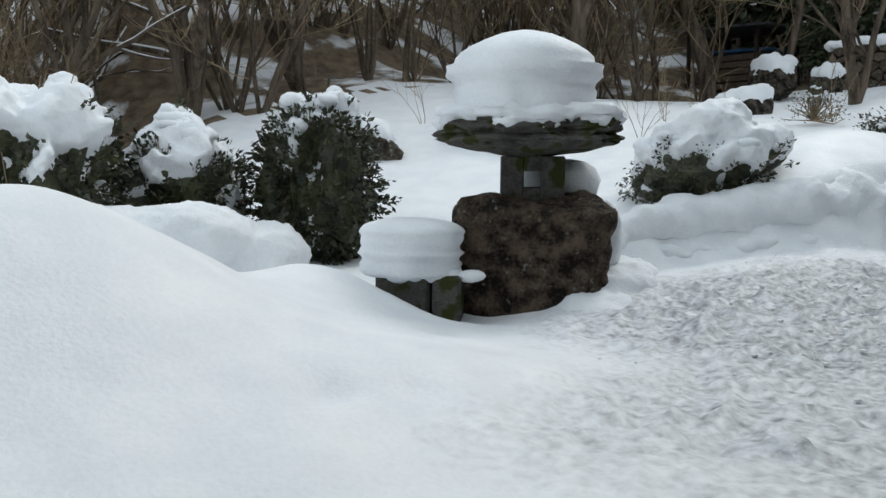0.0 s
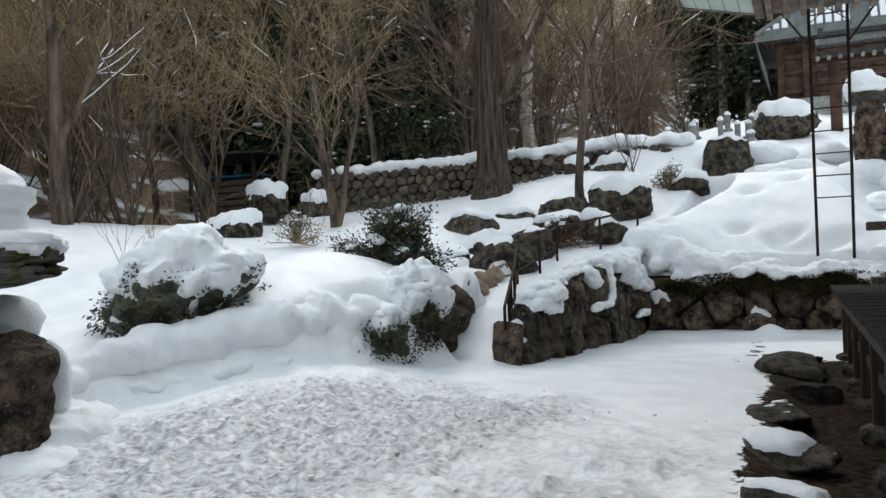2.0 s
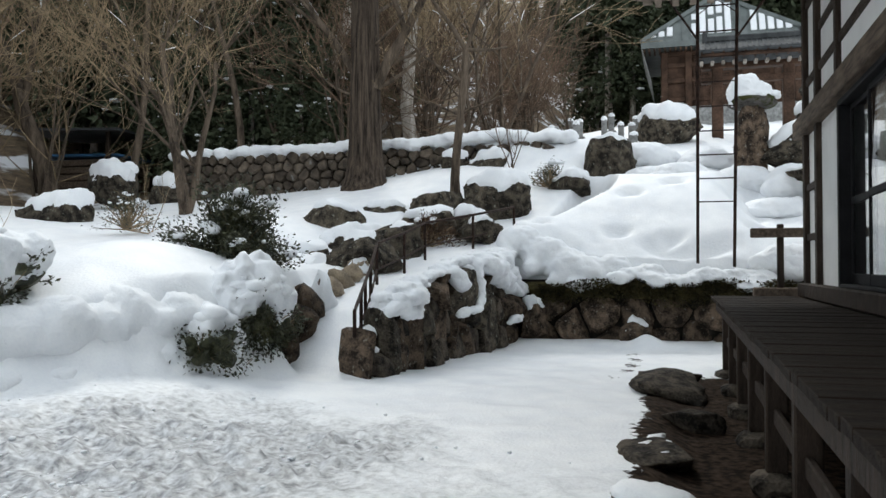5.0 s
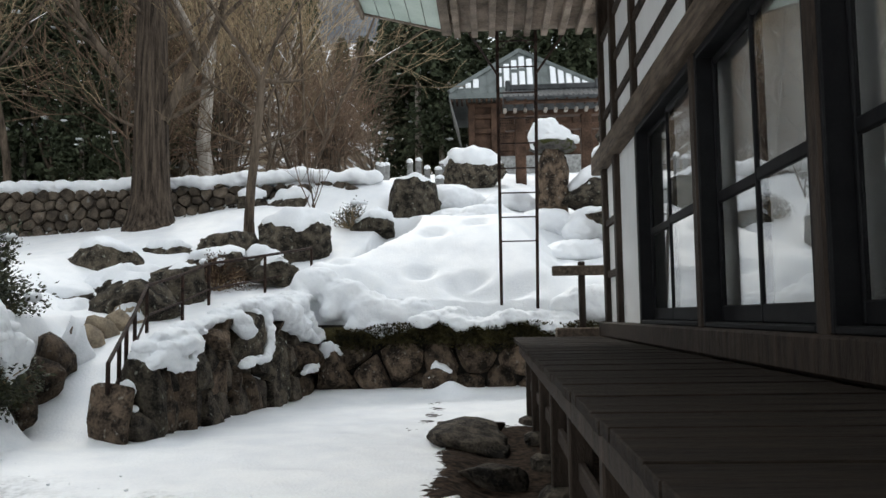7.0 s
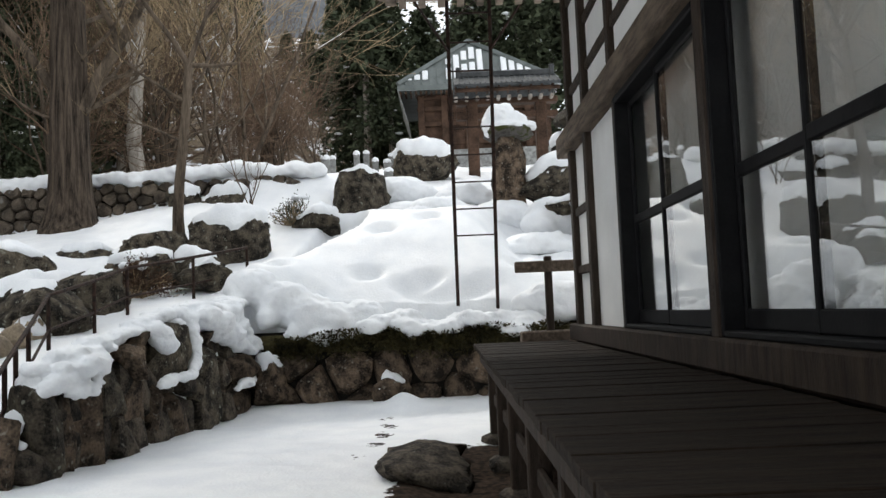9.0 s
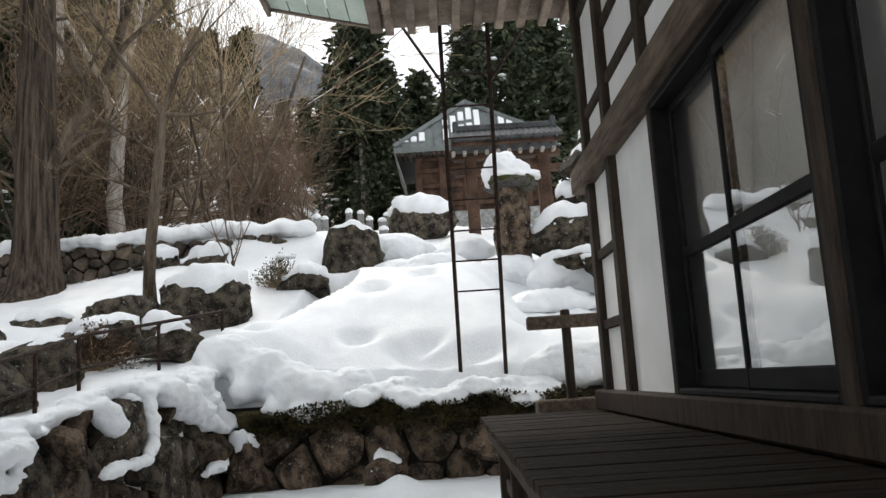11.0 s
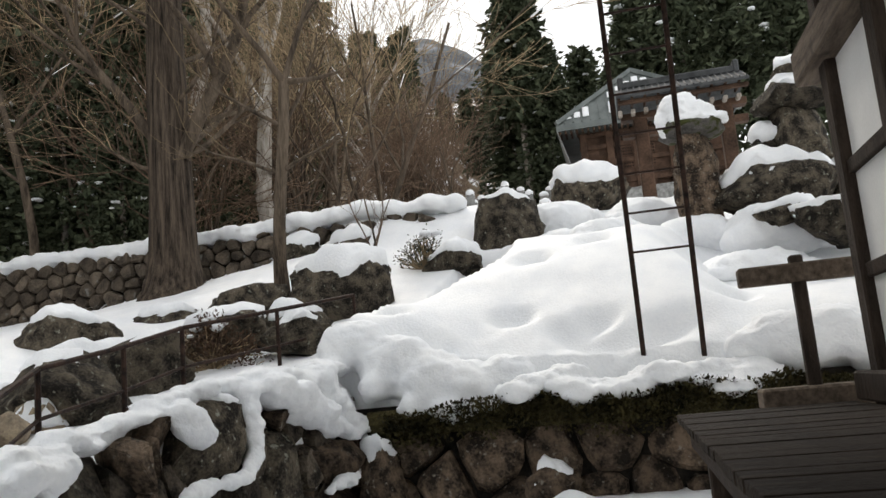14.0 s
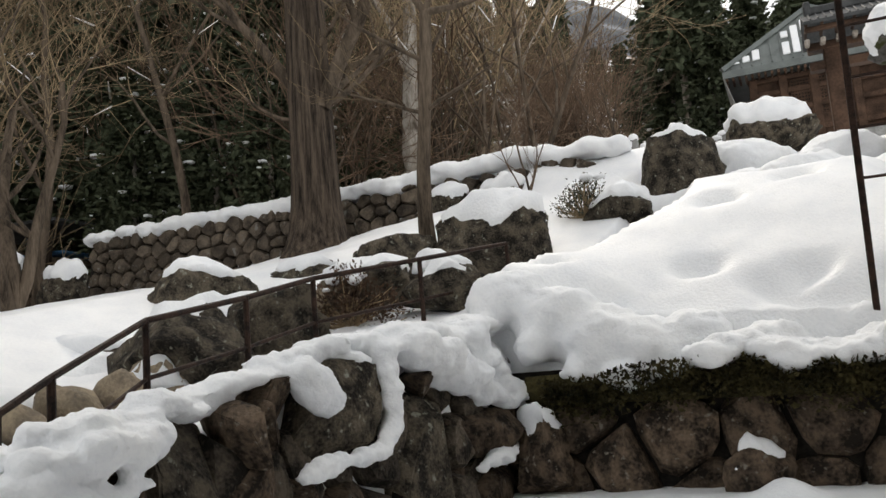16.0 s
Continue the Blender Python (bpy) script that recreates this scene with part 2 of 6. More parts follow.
ROOFMETAL = mat("green_metal_roof", (0.075, 0.088, 0.084), (0.15, 0.17, 0.164), 1.5, 0.5, 0.1, 20)
DARKROOF = mat("dark_tile_roof", (0.035, 0.038, 0.040), (0.085, 0.088, 0.09), 4, 0.6, 0.4, 30)
REDWOOD = mat("red_brown_timber", (0.030, 0.018, 0.012), (0.105, 0.062, 0.042), 2, 0.75, 0.3, 20)
BLUE = mat("blue_tarpaulin", (0.02, 0.09, 0.20), (0.05, 0.17, 0.34), 2, 0.5, 0.2, 20)
# Distance haze is mixed into the blue-grey of the hill itself.
HILL = mat("far_hazy_wooded_hill", (0.06, 0.066, 0.074), (0.17, 0.175, 0.185), 0.02, 0.95, 0.0, 0.12, third=(0.27, 0.28, 0.30), third_at=0.66, third_scale=0.02)
GLASS = bpy.data.materials.new("window_glass")
GLASS.use_nodes = True
gn, gl = GLASS.node_tree.nodes, GLASS.node_tree.links
gn.clear()
g_out, g_mix, g_t, g_g, g_f = [gn.new(k) for k in ("ShaderNodeOutputMaterial", "ShaderNodeMixShader", "ShaderNodeBsdfTransparent", "ShaderNodeBsdfGlossy", "ShaderNodeLayerWeight")]
g_f.inputs["Blend"].default_value = 0.5
g_p, g_s = gn.new("ShaderNodeMath"), gn.new("ShaderNodeMath")
g_p.operation, g_s.operation = "POWER", "MULTIPLY_ADD"
g_p.inputs[1].default_value, g_s.inputs[1].default_value, g_s.inputs[2].default_value = 1.7, 0.56, 0.08
gl.new(g_f.outputs["Facing"], g_p.inputs[0])
gl.new(g_p.outputs[0], g_s.inputs[0])
g_g.inputs["Roughness"].default_value = 0.0
g_t.inputs["Color"].default_value = (0.975, 0.98, 0.975, 1)
gl.new(g_s.outputs[0], g_mix.inputs["Fac"])
gl.new(g_t.outputs["BSDF"], g_mix.inputs[1])
gl.new(g_g.outputs["BSDF"], g_mix.inputs[2])
gl.new(g_mix.outputs["Shader"], g_out.inputs["Surface"])


# ---- building helpers ----
def mesh_of(name, verts, faces, material, soft=False):
    me = bpy.data.meshes.new(name)
    verts = np.asarray(verts, float)
    me.from_pydata(verts.tolist(), [], faces if isinstance(faces, list) else faces.tolist())
    for one in material if isinstance(material, (list, tuple)) else (material,):
        me.materials.append(one)
    if soft:
        me.polygons.foreach_set("use_smooth", [True] * len(me.polygons))
    return me


def thing(name, at, label, category, group="", kind=""):
    ob = new(name)
    ob.location = at
    ob.empty_display_size = 0.1
    return tagged(ob, label, category, group, kind)


def base_of(ob):
    at = Vector((0, 0, 0))
    while ob:
        at += ob.location
        ob = ob.parent
    return np.array(at)


def part(name, geo, material, parent=None, label="", soft=False, kind=""):
    """One mesh object out of (verts, faces) in world metres, under a thing or a part."""
    verts, faces = geo
    verts = np.asarray(verts, float)
    if parent:
        verts = verts - base_of(parent)
    ob = new(name, mesh_of(name, verts, faces, material, soft))
    if parent:
        ob.parent = parent
    return tagged(ob, label, kind=kind)


def solo(name, at, geo, material, label, category, group="", kind="", soft=False):
    """A thing that is one mesh, with its origin at its base."""
    ob = new(name, mesh_of(name, np.asarray(geo[0], float) - np.array(at), geo[1], material, soft))
    ob.location = at
    return tagged(ob, label, category, group, kind)


def join(*geos):
    verts, faces, n = [], [], 0
    for v, f in geos:
        verts.append(np.asarray(v, float))
        faces += [tuple(i + n for i in one) for one in f]
        n += len(v)
    return np.concatenate(verts), faces


CUBE_F = [(0, 3, 2, 1), (4, 5, 6, 7), (0, 1, 5, 4), (1, 2, 6, 5), (2, 3, 7, 6), (3, 0, 4, 7)]


def bar(lo, hi, b=0.008):
    """A box between two corners with chamfered edges."""
    lo, hi = np.array(lo, float), np.array(hi, float)
    bm = bmesh.new()
    bmesh.ops.create_cube(bm, size=1.0)
    for v in bm.verts:
        v.co = Vector((lo + hi) / 2 + np.array(v.co) * (hi - lo))
    bmesh.ops.bevel(bm, geom=bm.edges[:], offset=min(b, min(hi - lo) * 0.4), segments=1, affect="EDGES")
    bm.verts.index_update()
    out = [tuple(v.co) for v in bm.verts], [tuple(v.index for v in f.verts) for f in bm.faces]
    bm.free()
    return out


def beam(a, b, w, h, up=(0, 0, 1), c=0.006):
    """A chamfered timber or bar from point a to b, w wide and h high."""
    a, b = np.array(a, float), np.array(b, float)
    d = b - a
    n = np.linalg.norm(d)
    d = d / n
    s = np.cross(d, up)
    s = s / np.linalg.norm(s)
    u = np.cross(s, d)
    v, f = bar((0, -w / 2, -h / 2), (n, w / 2, h / 2), c)
    v = np.array(v)
    return a + v[:, :1] * d + v[:, 1:2] * s + v[:, 2:] * u, f


def tube(path, radii, sides=8, cap=True):
    """A tube along a polyline."""
    path, radii = np.asarray(path, float), np.asarray(radii, float)
    n = len(path)
    tan = np.gradient(path, axis=0)
    tan /= np.linalg.norm(tan, axis=1)[:, None] + 1e-9
    ref = np.array([0.0, 0, 1]) if abs(tan[0][2]) < 0.9 else np.array([1.0, 0, 0])
    s = np.cross(tan, ref)
    s /= np.linalg.norm(s, axis=1)[:, None] + 1e-9
    u = np.cross(tan, s)
    a = np.arange(sides) * 2 * np.pi / sides
    ring = path[:, None] + radii[:, None, None] * (np.cos(a)[None, :, None] * s[:, None] + np.sin(a)[None, :, None] * u[:, None])
    i, j = np.meshgrid(np.arange(n - 1), np.arange(sides), indexing="ij")
    k = (j + 1) % sides
    f = np.stack([i * sides + j, i * sides + k, (i + 1) * sides + k, (i + 1) * sides + j], -1).reshape(-1, 4)
    f = [tuple(r) for r in f.tolist()]
    if cap:
        f += [tuple(range(sides))[::-1], tuple((n - 1) * sides + q for q in range(sides))]
    return ring.reshape(-1, 3), f


ICO = {}


def ico(level):
    if level not in ICO:
        bm = bmesh.new()
        bmesh.ops.create_icosphere(bm, subdivisions=level, radius=1.0)
        ICO[level] = np.array([tuple(v.co) for v in bm.verts]), [tuple(v.index for v in f.verts) for f in bm.faces]
        bm.free()
    return ICO[level]


def lump(at, size, seed, level=3, rough=0.25, freq=1.6, square=0.0, turn=0.0, lean=(0, 0), cuts=0):
    """A deformed ball: a boulder or a clump of snow. Returns verts, faces and the normals of the ball."""
    d, f = ico(level)
    r = 1 + rough * fbm(d * freq + seed * 7.31, 4, seed)
    if square:
        r = r * (1 + square * (1 / np.abs(d).max(1) - 1))
    v = d * r[:, None]
    if cuts:
        rng = np.random.default_rng(seed)
        for k in range(cuts):
            n = rng.normal(0, 1, 3)
            n /= np.linalg.norm(n)
            v = v - np.maximum(v @ n - (rng.uniform(0.55, 0.88) if square < 0.8 else rng.uniform(0.82, 1.15)), 0)[:, None] * n * 0.92
        v = v * (1.12 + 0.075 * fbm(v * 4.5 + seed, 4, seed + 3) - 0.05 * np.abs(fbm(v * 2.6 - seed, 3, seed + 5)))[:, None]
    v = v * np.array(size)
    if cuts:
        g = min(size)
        crag = 1 - 2 * np.abs(fbm(v * (1.7 / g) + seed, 4, seed + 8))
        v = v + d * (g * (0.13 * crag - 0.07 + 0.11 * fbm(v * (4.0 / g), 3, seed + 9)))[:, None]
    v[:, 0] += v[:, 2] * lean[0]
    v[:, 1] += v[:, 2] * lean[1]
    c, s = np.cos(turn), np.sin(turn)
    v = np.stack([v[:, 0] * c - v[:, 1] * s, v[:, 0] * s + v[:, 1] * c, v[:, 2]], 1)
    return v + np.array(at), f, d


def snow_over(v, f, d, thick, seed, at_slope=0.35, rag=0.35, lift=1.0):
    """Snow lying on the upper side of a lump."""
    n = fbm(v * 4.0, 3, seed + 50) + 0.12 * fbm(v * 9.0, 2, seed + 51)
    q = d[:, 2] + rag * n - at_slope
    deep = np.sqrt(np.clip(q / 0.42, 0, 1))
    out = v + d * (deep * thick * 0.4 - (0.04 + 0.7 * thick) * smooth(0.02, -0.12, q))[:, None]
    out[:, 2] += deep * thick * lift * (0.8 + 0.3 * n)
    return out, f


def bare_below(v, d, seed, at_slope, rag):
    """Which points of a lump are left free of snow."""
    n = fbm(v * 4.0, 3, seed + 50) + 0.12 * fbm(v * 9.0, 2, seed + 51)
    return d[:, 2] + rag * n - at_slope < 0.03


def boulder(at, size, seed, material=None, label="", snow=0.12, level=4, turn=0.0, square=0.3, rough=0.28, slope=0.45, lean=(0, 0), rag=0.55, name="boulder", cuts=13):
    material = material or MOSSROCK
    base = (at[0], at[1], at[2] - size[2] * 0.7)
    ob = thing(name, base, label or "dark weathered boulder with snow on its top", "boulder", "boulders on the slope")
    v, f, d = lump(at, size, seed, level, rough, 1.7, square, turn, lean, cuts)
    part("stone", (v, f), material, ob, soft=True)
    if snow:
        part("snow_cap", snow_over(v, f, d, snow, seed, slope, rag), SNOW, ob, "white snow", soft=True)
    return ob


def clumps(points, sizes, seed, level=2, flat=0.6, rough=0.22, freq=1.5):
    """Many snow clumps in one geometry."""
    rng = np.random.default_rng(seed)
    geos = []
    for n, (p, s) in enumerate(zip(points, sizes)):
        v, f, _ = lump(p, (s * rng.uniform(0.8, 1.3), s * rng.uniform(0.8, 1.3), s * flat * rng.uniform(0.8, 1.2)), seed + n, level, rough, freq, 0, rng.uniform(0, 6))
        geos.append((v, f))
    return join(*geos)


CRUST = []
for size, depth in ((0.30, 5), (0.09, 3)):
    cloud = bpy.data.textures.new("snow_crust", "CLOUDS")
    cloud.noise_scale, cloud.noise_depth = size, depth
    CRUST.append(cloud)


def soften(ob, voxel=0.035, rounds=5, rag=1.0):
    """Melts overlapping lumps of snow into one soft skin."""
    m = ob.modifiers.new("union", "REMESH")
    m.mode, m.voxel_size, m.use_smooth_shade = "VOXEL", voxel, True
    s = ob.modifiers.new("soften", "SMOOTH")
    s.factor, s.iterations = 0.5, rounds
    for cloud, strength in zip(CRUST, (0.12, 0.06)):
        d = ob.modifiers.new("crust", "DISPLACE")
        d.texture, d.strength, d.mid_level = cloud, strength * rag, 0.5
    return ob


def string_of(path, radii, squash=0.6, step=0.5, seed=1, wander=0.1):
    """Lumps strung along a line: place and three radii of each."""
    rng = np.random.default_rng(seed)
    path, radii = np.asarray(path, float), np.asarray(radii, float)
    far = np.concatenate([[0], np.cumsum(np.linalg.norm(np.diff(path, axis=0), axis=1))])
    out, u = [], 0.0
    while u <= far[-1]:
        r = float(np.interp(u, far, radii))
        q = np.array([np.interp(u, far, path[:, c]) for c in range(3)]) + rng.normal(0, wander * r, 3)
        out.append((*q, r * rng.uniform(0.85, 1.2), r * rng.uniform(0.85, 1.2), r * squash * rng.uniform(0.85, 1.2)))
        u += r * step
    return out


def snow_mass(name, blobs, label, seed, voxel=0.035, parent=None, rough=0.16, rounds=5, rag=1.0):
    """A body of lying snow, thick and rounded."""
    geo = join(*[lump(b[:3], b[3:], seed + n, 3, rough, 1.5)[:2] for n, b in enumerate(blobs)])
    ob = part(name, geo, SNOW, parent, label, True) if parent else solo(name, blobs[0][:3], geo, SNOW, label, "snow", kind="structure", soft=True)
    return soften(ob, voxel, rounds, rag)


def split_rock(at, size, seed, turn=0.0, lean=(0, 0)):
    """An angular split rock: the hull of a few points, slightly weathered."""
    rng = np.random.default_rng(seed)
    q = rng.uniform(-1, 1, (20, 3))
    q /= (np.abs(q) ** 6).sum(1)[:, None] ** (1 / 6)
    q *= rng.uniform(0.82, 1.0, (20, 1))
    bm = bmesh.new()
    for one in q:
        bm.verts.new(one)
    hull = bmesh.ops.convex_hull(bm, input=bm.verts[:])
    bmesh.ops.delete(bm, geom=[v for v in hull["geom_interior"] if isinstance(v, bmesh.types.BMVert)], context="VERTS")
    bmesh.ops.bevel(bm, geom=bm.edges[:], offset=0.035, segments=2, affect="EDGES")
    bmesh.ops.triangulate(bm, faces=bm.faces[:])
    bmesh.ops.subdivide_edges(bm, edges=[e for e in bm.edges if e.calc_length() > 0.3], cuts=3, use_grid_fill=True)
    bmesh.ops.triangulate(bm, faces=bm.faces[:])
    bm.verts.index_update()
    v = np.array([tuple(p.co) for p in bm.verts])
    f = [tuple(p.index for p in one.verts) for one in bm.faces]
    bm.free()
    v = v * (1 + 0.05 * fbm(v * 2.5 + seed, 4, seed) + 0.03 * fbm(v * 9 + seed, 2, seed + 1))[:, None]
    v = v * np.array(size)
    v[:, 0] += v[:, 2] * lean[0]
    v[:, 1] += v[:, 2] * lean[1]
    c, s = math.cos(turn), math.sin(turn)
    v = np.stack([v[:, 0] * c - v[:, 1] * s, v[:, 0] * s + v[:, 1] * c, v[:, 2]], 1)
    return v + np.array(at), f


def leaves(points, normals, size, seed, long=2.0):
    """Small folded leaves at points, each of four triangles."""
    rng = np.random.default_rng(seed)
    n = len(points)
    a = normals + rng.normal(0, 0.6, (n, 3))
    a /= np.linalg.norm(a, axis=1)[:, None] + 1e-9
    b = np.cross(a, rng.normal(0, 1, (n, 3)))
    b /= np.linalg.norm(b, axis=1)[:, None] + 1e-9
    c = np.cross(a, b)
    s = size * rng.uniform(0.6, 1.3, n)[:, None]
    p = np.asarray(points)
    tip, mid = p + a * s * long, p + a * s * long * 0.5 + c * s * 0.15
    v = np.stack([p, mid + b * s * 0.5, tip, mid - b * s * 0.5], 1).reshape(-1, 3)
    k = np.arange(n)[:, None] * 4
    f = np.concatenate([k + np.array([[0, 1, 2]]), k + np.array([[0, 2, 3]])])
    return v, [tuple(r) for r in f.tolist()]


# ---- the ground ----
def bank_edge(x):
    return np.where(x < 10.7, 4.35 + 0.36 * (10.7 - x), 4.35 + 0.05 * (x - 10.7))


DENTS = ((1.86, 2.88, 0.05), (3.0, 4.25, 0.06), (1.43, 2.96, 0.05), (2.77, 1.95, 0.05), (8.7, 1.8, 0.03), (10.5, 3.9, 0.05), (8.4, 3.2, 0.04), (1.5, 3.0, 0.03))


def wall_edge(x):
    return 3.1 - 0.17 * (x - 11.5)


def land(x, y, detail=True):
    """Height of the snow surface over the plan."""
    x, y = np.asarray(x, float), np.asarray(y, float)
    p = np.stack([x, y, 0 * x], -1).reshape(-1, 3)
    n1 = fbm(p * 0.8, 3, 3).reshape(x.shape)
    n2 = fbm(p * 3.0, 3, 9).reshape(x.shape)
    yard = 0.95 + 0.045 * n1 + 0.022 * n2
    yard = yard + 1.07 * np.exp(-((x - 0.3) ** 2 / 2.6 + (y - 4.7) ** 2 / 2.4)) + 0.3 * np.exp(-((x - 2.7) ** 2 + (y - 5.6) ** 2) / 0.5)
    yard = yard + 0.10 * np.exp(-((x - 2.2) ** 2 / 0.5 + (y - 3.2) ** 2 / 0.25)) + 0.12 * np.exp(-((x - 6.4) ** 2 / 1.5 + (y - 4.6) ** 2 / 0.9))
    yard = yard + 0.27 * np.exp(-((x - 8.9) ** 2 / 4.6 + (y - 4.75) ** 2 / 0.9)) - 0.18 * np.exp(-((x - 4.0) ** 2 + (y - 5.3) ** 2) / 0.4)
    yard = yard + 0.16 * np.exp(-((x - 15.55) ** 2 + (y - 0.1) ** 2) / 0.05) + 0.10 * smooth(15.0, 15.9, x)
    for fx, fy, fd in DENTS:
        yard = yard - fd * np.exp(-(((x - fx) ** 2 + (y - fy) ** 2) / 0.016))
    yard = yard + 0.035 * n2 * smooth(2.6, 1.4, y) * smooth(-0.5, 1.0, x) * smooth(8, 5, x)
    yard = yard - 0.10 * smooth(-0.1, -0.5, y + 0.12 * n1) * smooth(13.6, 12.6, x)
    k = 0.08 - 0.13 * smooth(10, 18, x)
    left = 1.72 + 0.2 * (x - 8.6) + k * (y - 5.5) + 0.07 * n1 + 0.02 * n2
    left = left - 0.62 * np.exp(-((x - 15) ** 2) / 7) * smooth(6.7, 5.0, y)
    left = left + 0.11 * np.maximum(y - 8.5, 0) * smooth(20.0, 16.5, x) * smooth(3, 6, x)
    left = np.maximum(left, 1.05 + 0.04 * n1)
    left = left + 0.50 * np.exp(-((x - 10.2) ** 2 / 3.0 + (y - 5.7) ** 2 / 1.3))
    left = left + 0.30 * smooth(9.0, 4.5, y) * smooth(19.3, 21.5, x)
    step = np.interp(x, (10.9, 11.5, 12.4, 13.4, 14.6, 15.4, 16.4, 18.0, 20.0), (0.95, 1.15, 1.66, 1.98, 2.18, 2.38, 2.58, 2.95, 3.8)) + 0.03 * n1
    hill = np.interp(x, (16.2, 16.5, 17.1, 18.0, 18.6, 19.2, 19.7, 21.5, 23.0, 26.8, 29.5, 60.0), (2.20, 2.40, 2.86, 3.46, 3.80, 4.08, 4.18, 4.40, 4.80, 5.80, 6.55, 12.0))
    hill = hill - (0.72 * smooth(17.0, 19.0, x) * smooth(21.2, 20.0, x) + 0.15) * smooth(-0.9, -2.0, y + 0.25 * n1)
    hill = hill + 0.46 * np.exp(-((x - 16.75) ** 2 / 0.42 + (y - 2.15) ** 2 / 0.55)) + 0.07 * n1 + 0.02 * n2
    for fx, fy in ((16.54, 1.49), (17.14, 0.67), (18.4, 0.5), (17.0, -0.25), (16.95, 2.05), (18.9, -0.3), (17.5, -1.7)):
        hill = hill - 0.17 * np.exp(-((x - fx) ** 2 / 0.022 + (y - fy + 0.3 * (x - fx)) ** 2 / 0.05) ** 1.5)
    hill = hill - 0.17 * np.exp(-(((x - 16.78 - 0.12 * np.sin(3 * y)) / 0.16) ** 2)) * smooth(-1.55, -1.05, y) * smooth(0.45, 0.0, y)
    hill = hill + 0.04 * fbm(p * np.array((5, 5, 1)), 3, 19).reshape(x.shape) * smooth(17.0, 16.6, x) + 0.09 * n2 * smooth(-1.0, -1.8, y) * smooth(18.0, 19.0, x)
    side = np.interp(x, (16.3, 16.7, 17.3, 18.0, 18.6, 19.3, 20.5), (2.75, 2.72, 2.25, 1.62, 1.15, 1.0, 1.2))
    terrace = np.where(y > 4.4, 5.18, 5.32) + 0.10 * np.maximum(x - 22, 0) + 0.08 * n1
    wob = 0.10 * n2
    on_bank = smooth(np.where(x < 10.9, -0.55, -0.16), 0.2, y - bank_edge(x) + wob)
    on_stair = smooth(-0.05, 0.22, y - wall_edge(x)) * smooth(10.9, 11.5, x)
    on_hill = smooth(16.25, 16.45, x + 0.5 * wob) * (1 - smooth(-0.25, 0.3, y - side + 0.4 * wob) * smooth(21.0, 19.8, x))
    z = yard
    z = z + (np.maximum(step, z) - z) * on_stair
    z = z + (hill - z) * on_hill
    z = z + (np.maximum(left, z) - z) * on_bank
    far = smooth(19.3, 21.0, x) * smooth(2.3, 4.3, y)
    z = z + (left - z) * far
    up = np.where(y > 3.5, smooth(21.95, 22.2, x), smooth(20.8, 22.6, x + 0.2 * n1)) * smooth(13.4, 12.6, y) * smooth(0.9, 1.8, y)
    z = z + (np.maximum(terrace, z) - z) * up
    deep = smooth(22.5, 60, x) * smooth(1.5, 6, y)
    z = z + (4.9 + 0.14 * (x - 22) - z) * deep * smooth(24, 30, x)
    woods = smooth(13, 40, y)
    z = z + 0.07 * np.maximum(y - 13, 0) * woods * smooth(60, 20, x)
    z = z + 0.42 * np.maximum(y - np.maximum(19, 0.33 * x + 9), 0)
    z = z + 0.34 * np.maximum(x - 46, 0) * smooth(5, 14, y) + 0.2 * np.maximum(x - 70, 0) * (1 - smooth(5, 14, y))
    z = np.where(x > 110, np.minimum(z, 36 + 0.06 * (x - 110)), z)
    z = z - 0.12 * smooth(-4.5, -7, y) * smooth(14.5, 13.5, x)
    return z


def spaced(*runs):
    out = []
    for a, b, s in runs:
        out.append(np.arange(a, b, s))
    return np.concatenate(out + [[runs[-1][1]]])


gx = spaced((-60, -6, 3.0), (-6, -1, 0.25), (-1, 17.8, 0.06), (17.8, 24, 0.1), (24, 32, 0.25), (32, 80, 1.5), (80, 260, 12))
gy = spaced((-120, -8, 7), (-8, -3.6, 0.4), (-3.6, 8.4, 0.06), (8.4, 14, 0.14), (14, 24, 0.5), (24, 60, 2), (60, 200, 10))
GX, GY = np.meshgrid(gx, gy, indexing="ij")
GZ = land(GX, GY)
gp = np.stack([GX, GY, GZ], -1).reshape(-1, 3)
worn = fbm(gp * 1.2, 3, 21).reshape(GX.shape)
slush_and_shade = smooth(3.1, 1.2, np.hypot((GX - 6.4) * 0.84, (GY - 3.0) * 1.18) + 0.7 * worn)
# The next two masks mix slush with eave shade put into the colour.
slush_and_shade = np.maximum(slush_and_shade, 0.55 * smooth(1.7, 0.5, np.abs(GY - 1.1) + 0.9 * worn) * smooth(1.0, 2.6, GX) * smooth(8.6, 6.0, GX))
slush_and_shade = np.maximum(slush_and_shade, 0.75 * smooth(2.7, 0.9, np.hypot((GX - 4.2) * 0.80, (GY - 1.5) * 1.15) + 0.8 * worn))
chop = fbm(gp * np.array([7, 7, 0.01]), 3, 33).reshape(GX.shape)
GZ = GZ + slush_and_shade * (0.085 * chop + 0.04 * np.abs(chop))
gp[:, 2] = GZ.ravel()
ni, nj = GX.shape
ii, jj = np.meshgrid(np.arange(ni - 1), np.arange(nj - 1), indexing="ij")
gq = np.stack([ii * nj + jj, (ii + 1) * nj + jj, (ii + 1) * nj + jj + 1, ii * nj + jj + 1], -1).reshape(-1, 4)
ground = new("ground", mesh_of("ground", gp, gq, (TRODDEN_SHADED, LITTER), True))
tagged(ground, "deep white snow over a yard and a wooded slope", "ground", kind="structure")
cx, cy = gp[gq].mean(1)[:, 0], gp[gq].mean(1)[:, 1]
